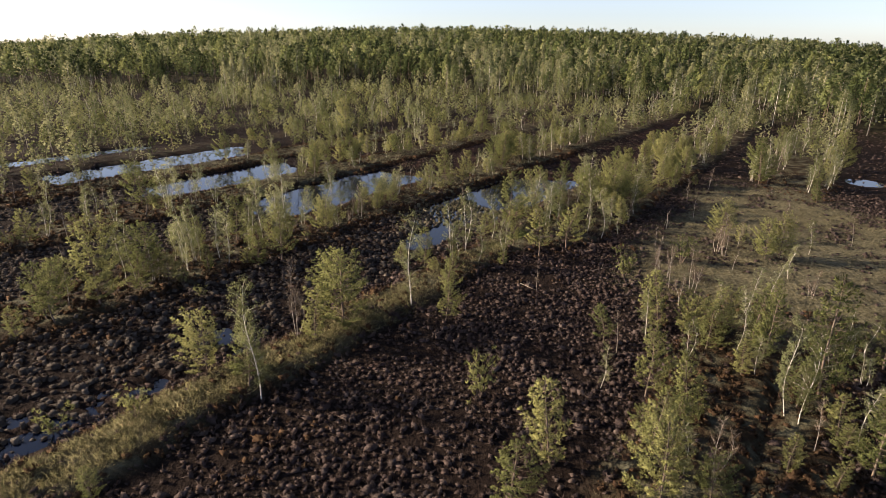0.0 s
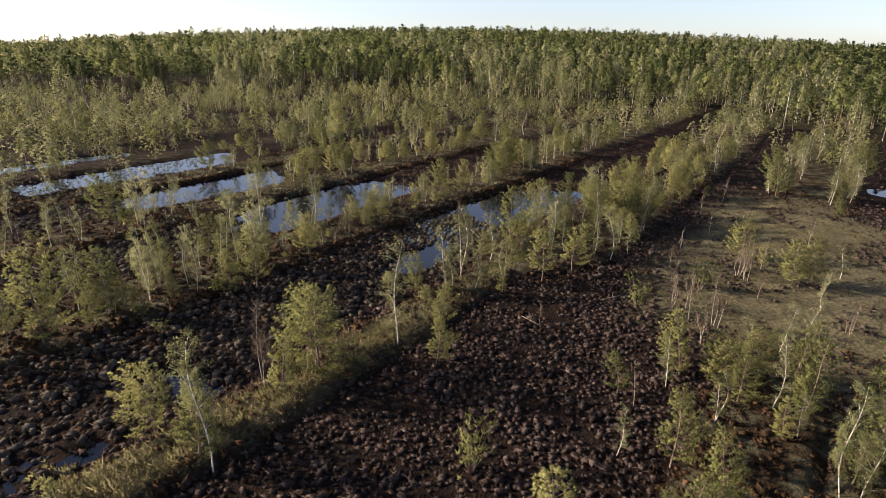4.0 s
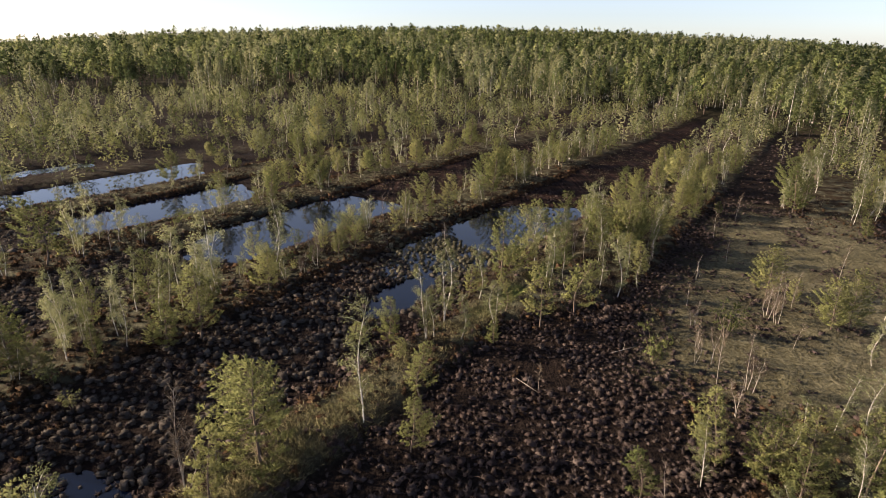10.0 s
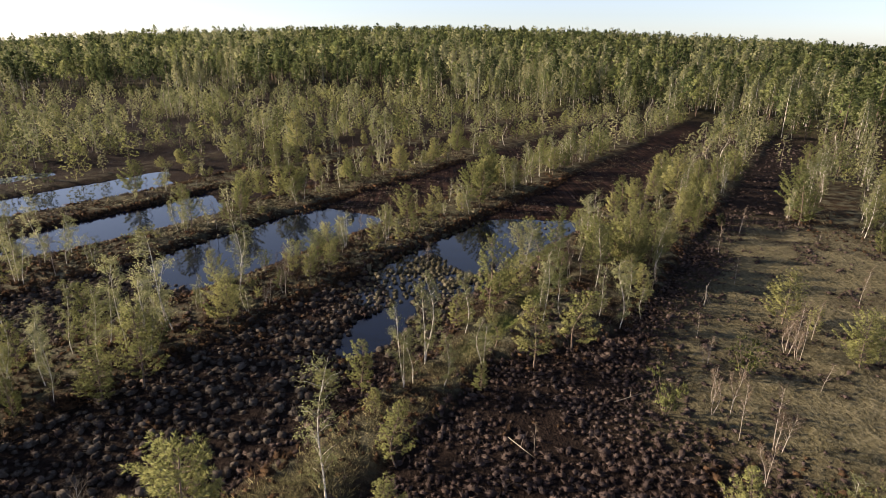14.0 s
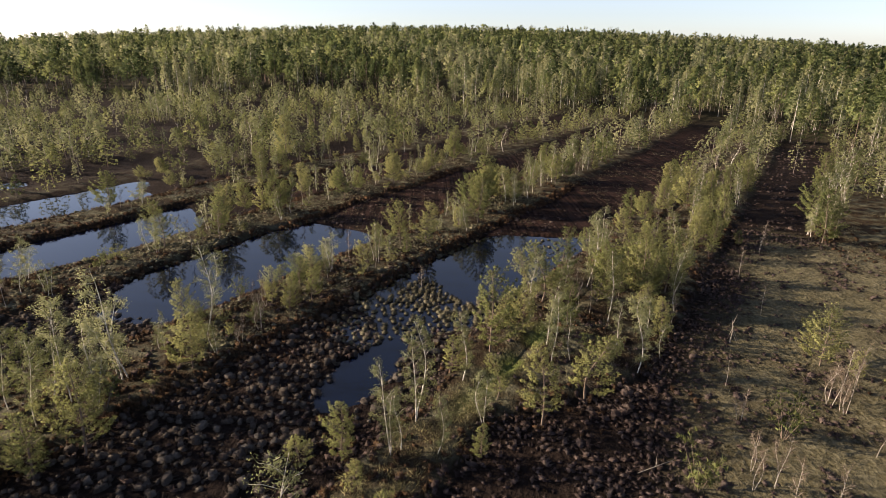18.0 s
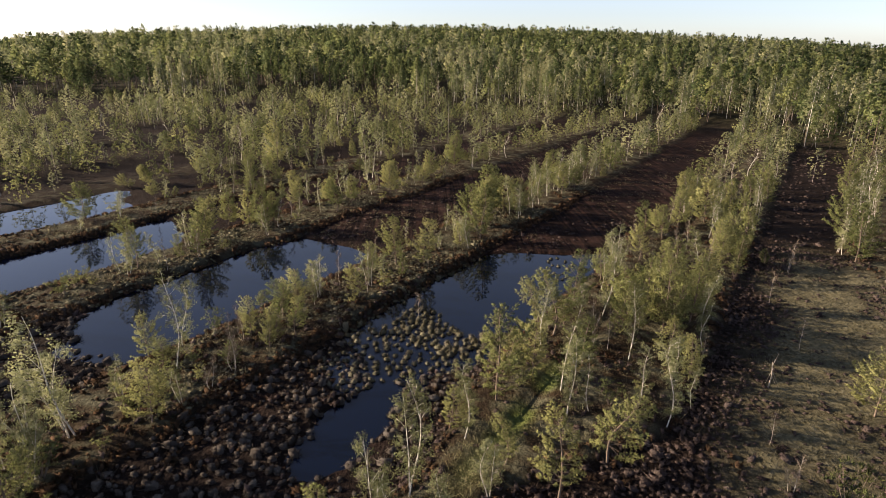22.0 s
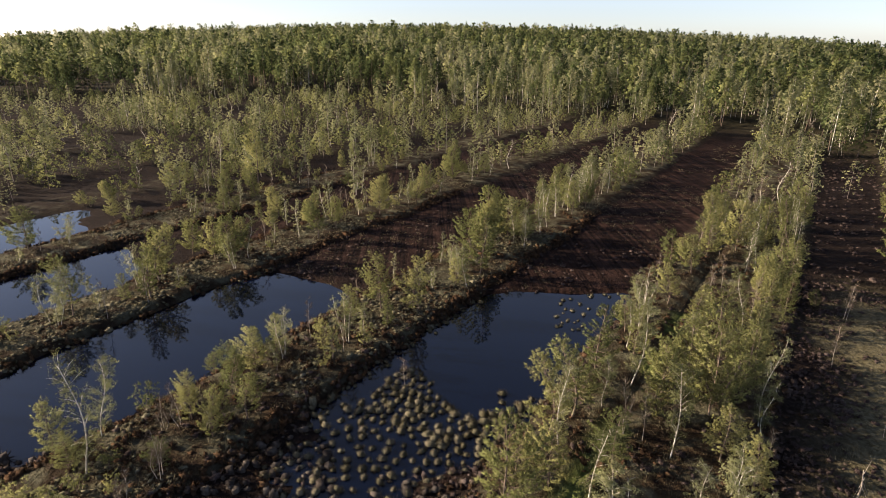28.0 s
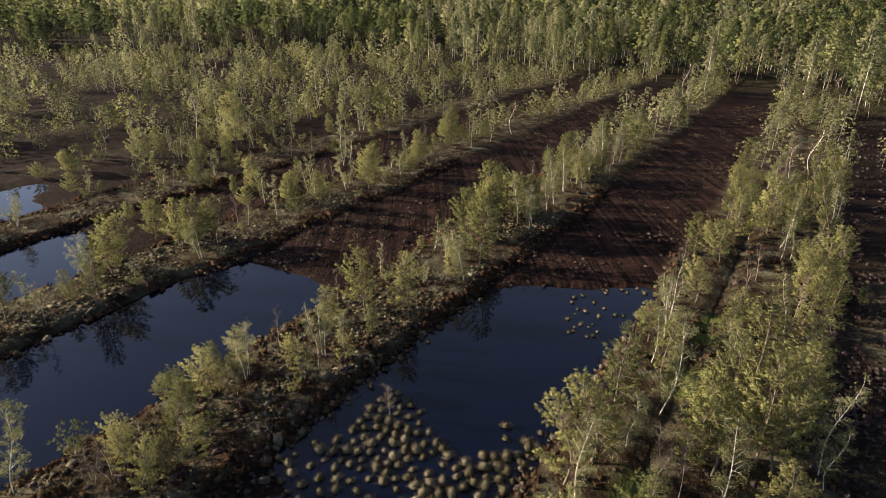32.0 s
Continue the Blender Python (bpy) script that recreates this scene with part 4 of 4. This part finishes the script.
def lay(name, shapes, u, v, keep, size, tall, material, label, category, vary=0.32):
    k = RNG.uniform(0, 1, len(u)) < keep(u, v)
    u, v = u[k], v[k]
    x, y = to_xy(u, v)
    z = np.maximum(land(u, v), WATER - 0.04)
    m = len(u)
    w = size * np.clip(RNG.lognormal(-0.05, vary, m), 0.4, 1.9)
    scatter(name, shapes, np.stack([x, y, z], 1), w * tall * RNG.uniform(0.8, 1.25, m), w, RNG.uniform(0, 6.3, m), material, label, category)


def carpet(name, shapes, n, u0, u1, v0, v1, keep, size, tall, material, label, category="heath"):
    lay(name, shapes, RNG.uniform(u0, u1, n), RNG.uniform(v0, v1, n), keep, size, tall, material, label, category)


def packed(name, shapes, step, u0, u1, v0, v1, keep, size, tall, material, label, category="heath"):
    """Clumps that crowd one another at an even distance."""
    a, b = np.meshgrid(np.arange(u0, u1, step), np.arange(v0, v1, step * 0.87), indexing="ij")
    a = a + 0.5 * step * (np.arange(a.shape[1]) % 2)[None, :]
    u, v = a.ravel(), b.ravel()
    lay(name, shapes, u + RNG.normal(size=len(u)) * 0.26 * step, v + RNG.normal(size=len(u)) * 0.26 * step, keep, size, tall, material, label, category, 0.34)


def heath_keep(u, v):
    bank, _ = bank_amount(u, v)
    pond, wet = pond_amount(u, v), wet_amount(u, v)
    bare = smooth(76, 85, u) * (v < -36)
    ditch = np.exp(-((v + 31.0) / 0.8) ** 2) * (u > 50)
    return (1 - 0.9 * bank) * (1 - smooth(0.1, 0.4, pond)) * (1 - 0.45 * wet) * (1 - 0.92 * bare) * (1 - 0.95 * grassy(u, v)) * (1 - ditch)


def hassock_strip(u, v):
    return ((v > -50) & (v < -35.5) & (u < 63)) | ((v > -73) & (v < -58) & (u < 53)) | ((v > -94) & (v < -80) & (u < 47))


def moor_keep(u, v):
    return heath_keep(u, v) * np.where(hassock_strip(u, v), 0.12, 0.4 + 0.8 * smooth(0.36, 0.54, fbm(u / 2.6, v / 2.6, 81)))


def hassock_keep(u, v):
    bank, _ = bank_amount(u, v)
    deep = smooth(0.3, 0.8, pond_amount(u, v)) * smooth(46, 52, u)
    return hassock_strip(u, v) * (1 - bank) * (1 - deep) * (1 - smooth(0.2, 0.6, pool_amount(u, v))) * (1 - 0.2 * wet_amount(u, v)) * np.where(v < -75, 0.7, 0.96)


def heather_keep(u, v):
    bank, _ = bank_amount(u, v)
    edge = 4 * bank * (1 - bank)
    brown = smooth(0.5, 0.62, fbm(u / 6, v / 6, 83))
    k = np.clip(0.85 * edge + (0.5 * brown + 0.45 * (u < 50)) * bank + 0.3 * brown * (1 - bank) * (u < 75) * (v > -50), 0, 1)
    return k * (1 - smooth(0.5, 0.8, pond_amount(u, v))) * (1 - grassy(u, v)) * (1 - path_amount(u, v)) * (0.7 + 0.3 * (u < 90))


def bank_keep(u, v):
    bank, _ = bank_amount(u, v)
    return bank * (0.35 + 0.65 * (u > 50)) * smooth(0.34, 0.54, fbm(u / 5, v / 5, 85)) * (1 - smooth(0.2, 0.5, pond_amount(u, v)))


packed("heath_tussocks", HEATH, 0.5, 0, 112, -72, 7, moor_keep, 1.08, 0.8, M_HEATH, "dense purple-brown heather and heath in low mounds")
carpet("far_heath_tussocks", HEATH, 2800, 100, 210, -36, 12, moor_keep, 1.2, 0.8, M_HEATH, "brown heath tussocks along the far strip")
carpet("left_heath_tussocks", HEATH, 2600, 15, 60, -130, -94, moor_keep, 1.2, 0.8, M_HEATH, "brown heath tussocks between wet strips")
packed("heath_hassocks", HASSOCK, 0.78, -6, 64, -94, -35, hassock_keep, 1.25, 0.85, M_HASSOCK, "crowded grey-brown cottongrass hassocks on black wet peat")
carpet("bank_heather", HEATHER, 36000, 2, 120, -104, 8, heather_keep, 1.1, 0.95, M_HEATHER, "rust-brown heather along the banks")
def edge_keep(u, v):
    bank, pond = bank_amount(u, v)[0], pond_amount(u, v)
    return (bank > 0.03) * (bank < 0.9) * (pond < 0.9) * (0.45 + 0.55 * (fbm(u / 4, v / 4, 84) > 0.4)) * (1 - path_amount(u, v))


def crown_keep(u, v):
    bank, pond = bank_amount(u, v)[0], pond_amount(u, v)
    return (bank >= 0.7) * (pond < 0.5) * smooth(0.4, 0.55, fbm(u / 3, v / 3, 86)) * (1 - path_amount(u, v))


packed("edge_heather", HEATHER, 0.58, 30, 125, -102, -46, edge_keep, 1.2, 0.95, M_HEATHER, "rust-brown heather hanging over the pond edges")
packed("bank_cushions", HEATH, 0.55, 42, 110, -102, -46, crown_keep, 1.0, 0.6, M_GRASS, "grey-green moss and grass cushions on the low banks", "moss")
carpet("bank_grass", TUFT, 32000, 2, 130, -104, 8, bank_keep, 0.8, 0.8, M_SEDGE, "pale dry grass on top of the banks", "grass")
packed("shore_tussocks", HASSOCK, 0.62, 50, 98, -81, -35, lambda u, v: (bank_amount(u, v)[0] > 0.04) * (bank_amount(u, v)[0] < 0.55) * (pond_amount(u, v) > 0.03) * (pond_amount(u, v) < 0.8) * 0.85,
       1.05, 0.9, M_TUSSOCK, "pale sedge tussocks crowding the pond shores", "grass")
carpet("path_grass", TUFT, 14000, -6, 64, -34.0, -28.6, path_amount, 0.9, 0.7, M_PATH_GRASS, "dry grass along the narrow bank path", "grass")
carpet("field_grass", TUFT, 10500, 45, 120, -26, 45, grassy, 0.9, 0.7, M_GRASS, "dry tan grass covering the clearing", "grass")
carpet("peat_tufts", TUFT, 3800, 78, 205, -74, -36, lambda u, v: (1 - bank_amount(u, v)[0]) * (1 - pond_amount(u, v)) * smooth(0.45, 0.6, fbm(u / 7, v / 7, 87)), 0.8, 0.8, M_SEDGE,
       "small pale sedge tufts on bare peat", "grass")


# ---------------------------------------------------------------- sedge tussocks standing in the water
SEDGE = [tuft_dome(k, 230, 0.185, 0.22, 0.042, 0.82, 3, 8, 0.25).mesh("sedge_tussock", M_TUSSOCK) for k in (91, 92, 93, 94)]


def tussock(u, v, s):
    x, y = to_xy(u, v)
    ob = new("sedge_tussock", SEDGE[PICK.randrange(4)])
    ob.matrix_world = pose(x, y, WATER - 0.02, 0, 0, PICK.uniform(0, 360)) @ Matrix.Diagonal((s, s, s * PICK.uniform(0.85, 1.2), 1))
    tagged(ob, "round straw-coloured sedge tussock standing in dark water", "tussock", "tussocks in the flooded strip")


def tip_of_island(v):
    """How far the field of tussocks reaches into the pond."""
    return 73.2 - 0.55 * abs(v + 46.3) if v < -40.5 else 69.0 + 1.2 * (v + 40.5)


def room_for(u, v, gap):
    return all((u - a) ** 2 + (v - b) ** 2 > gap * gap for a, b in STOOD)


STOOD = []
spots = np.stack([RNG.uniform(56.5, 75, 9000), RNG.uniform(-49.4, -36.8, 9000)], 1)
spots = spots[pool_amount(spots[:, 0], spots[:, 1]) < 0.2]
for tu, tv in spots.tolist():
    if len(STOOD) == 300:
        break
    stray = tv > -39.4 and tu > 70.5 and RNG.uniform() < 0.03
    inlet = tv < -47.3 and 66.5 < tu
    if stray or (tu < tip_of_island(tv) and not inlet and room_for(tu, tv, 0.62 if tu > 66 else 0.72)):
        STOOD.append((tu, tv))
        tussock(tu, tv, RNG.uniform(0.75, 1.35) * (1.12 if tu > 66 else 0.95))
for k in range(34):
    tussock(RNG.uniform(86, 97), RNG.uniform(-42, -36.6), RNG.uniform(0.5, 0.95))
for k in range(30):
    tussock(RNG.uniform(66, 96), -49.0 + RNG.normal() * 0.4, RNG.uniform(0.5, 0.95))
for k in range(30):
    tussock(RNG.uniform(52, 80), -59.0 + RNG.normal() * 0.35, RNG.uniform(0.55, 0.95))


# ---------------------------------------------------------------- dead wood
def dead_pole(name, pts, radii, label, branches=()):
    top = new(name)
    top.location = pts[0]
    o = np.array(pts[0])
    s = Shape()
    s.tube([np.array(p) - o for p in pts], radii, 6)
    new("stem", s.mesh("stem", M_DEAD_WOOD)).parent = top
    for p, q in branches:
        t = Shape()
        t.tube([np.array(p) - o, np.array(q) - o], [0.022, 0.006], 4)
        new("branch", t.mesh("branch", M_DEAD_WOOD)).parent = top
    return tagged(top, label, "dead wood")


def fallen_log(x, y, turn, length):
    z = ground_z(x, y) + 0.38
    dx, dy = math.cos(turn) * length / 2, math.sin(turn) * length / 2
    dead_pole("fallen_log", [(x - dx, y - dy, z - 0.08), (x, y, z), (x + dx, y + dy, z + 0.1)], [0.022, 0.02, 0.008],
              "bleached fallen birch log lying on dark heath", [((x, y, z), (x + 0.3, y + 0.7, z + 0.35))])


fallen_log(8.1, 51.3, -1.05, 2.4)
fallen_log(16.4, 56.5, 0.35, 2.6)
stz = ground_z(28.5, 71.8)
dead_pole("dead_snag", [(28.5, 71.8, stz - 0.2), (28.6, 71.8, stz + 1.0), (28.5, 71.9, stz + 2.1)], [0.07, 0.05, 0.015],
          "bleached broken snag standing on the clearing",
          [((28.6, 71.8, stz + 1.3), (29.2, 71.6, stz + 0.1)), ((28.6, 71.8, stz + 1.6), (28.1, 71.6, stz + 0.5)), ((28.55, 71.85, stz + 1.9), (28.9, 72.0, stz + 2.7)),
           ((28.6, 71.8, stz + 1.0), (28.9, 71.2, stz + 0.1))])
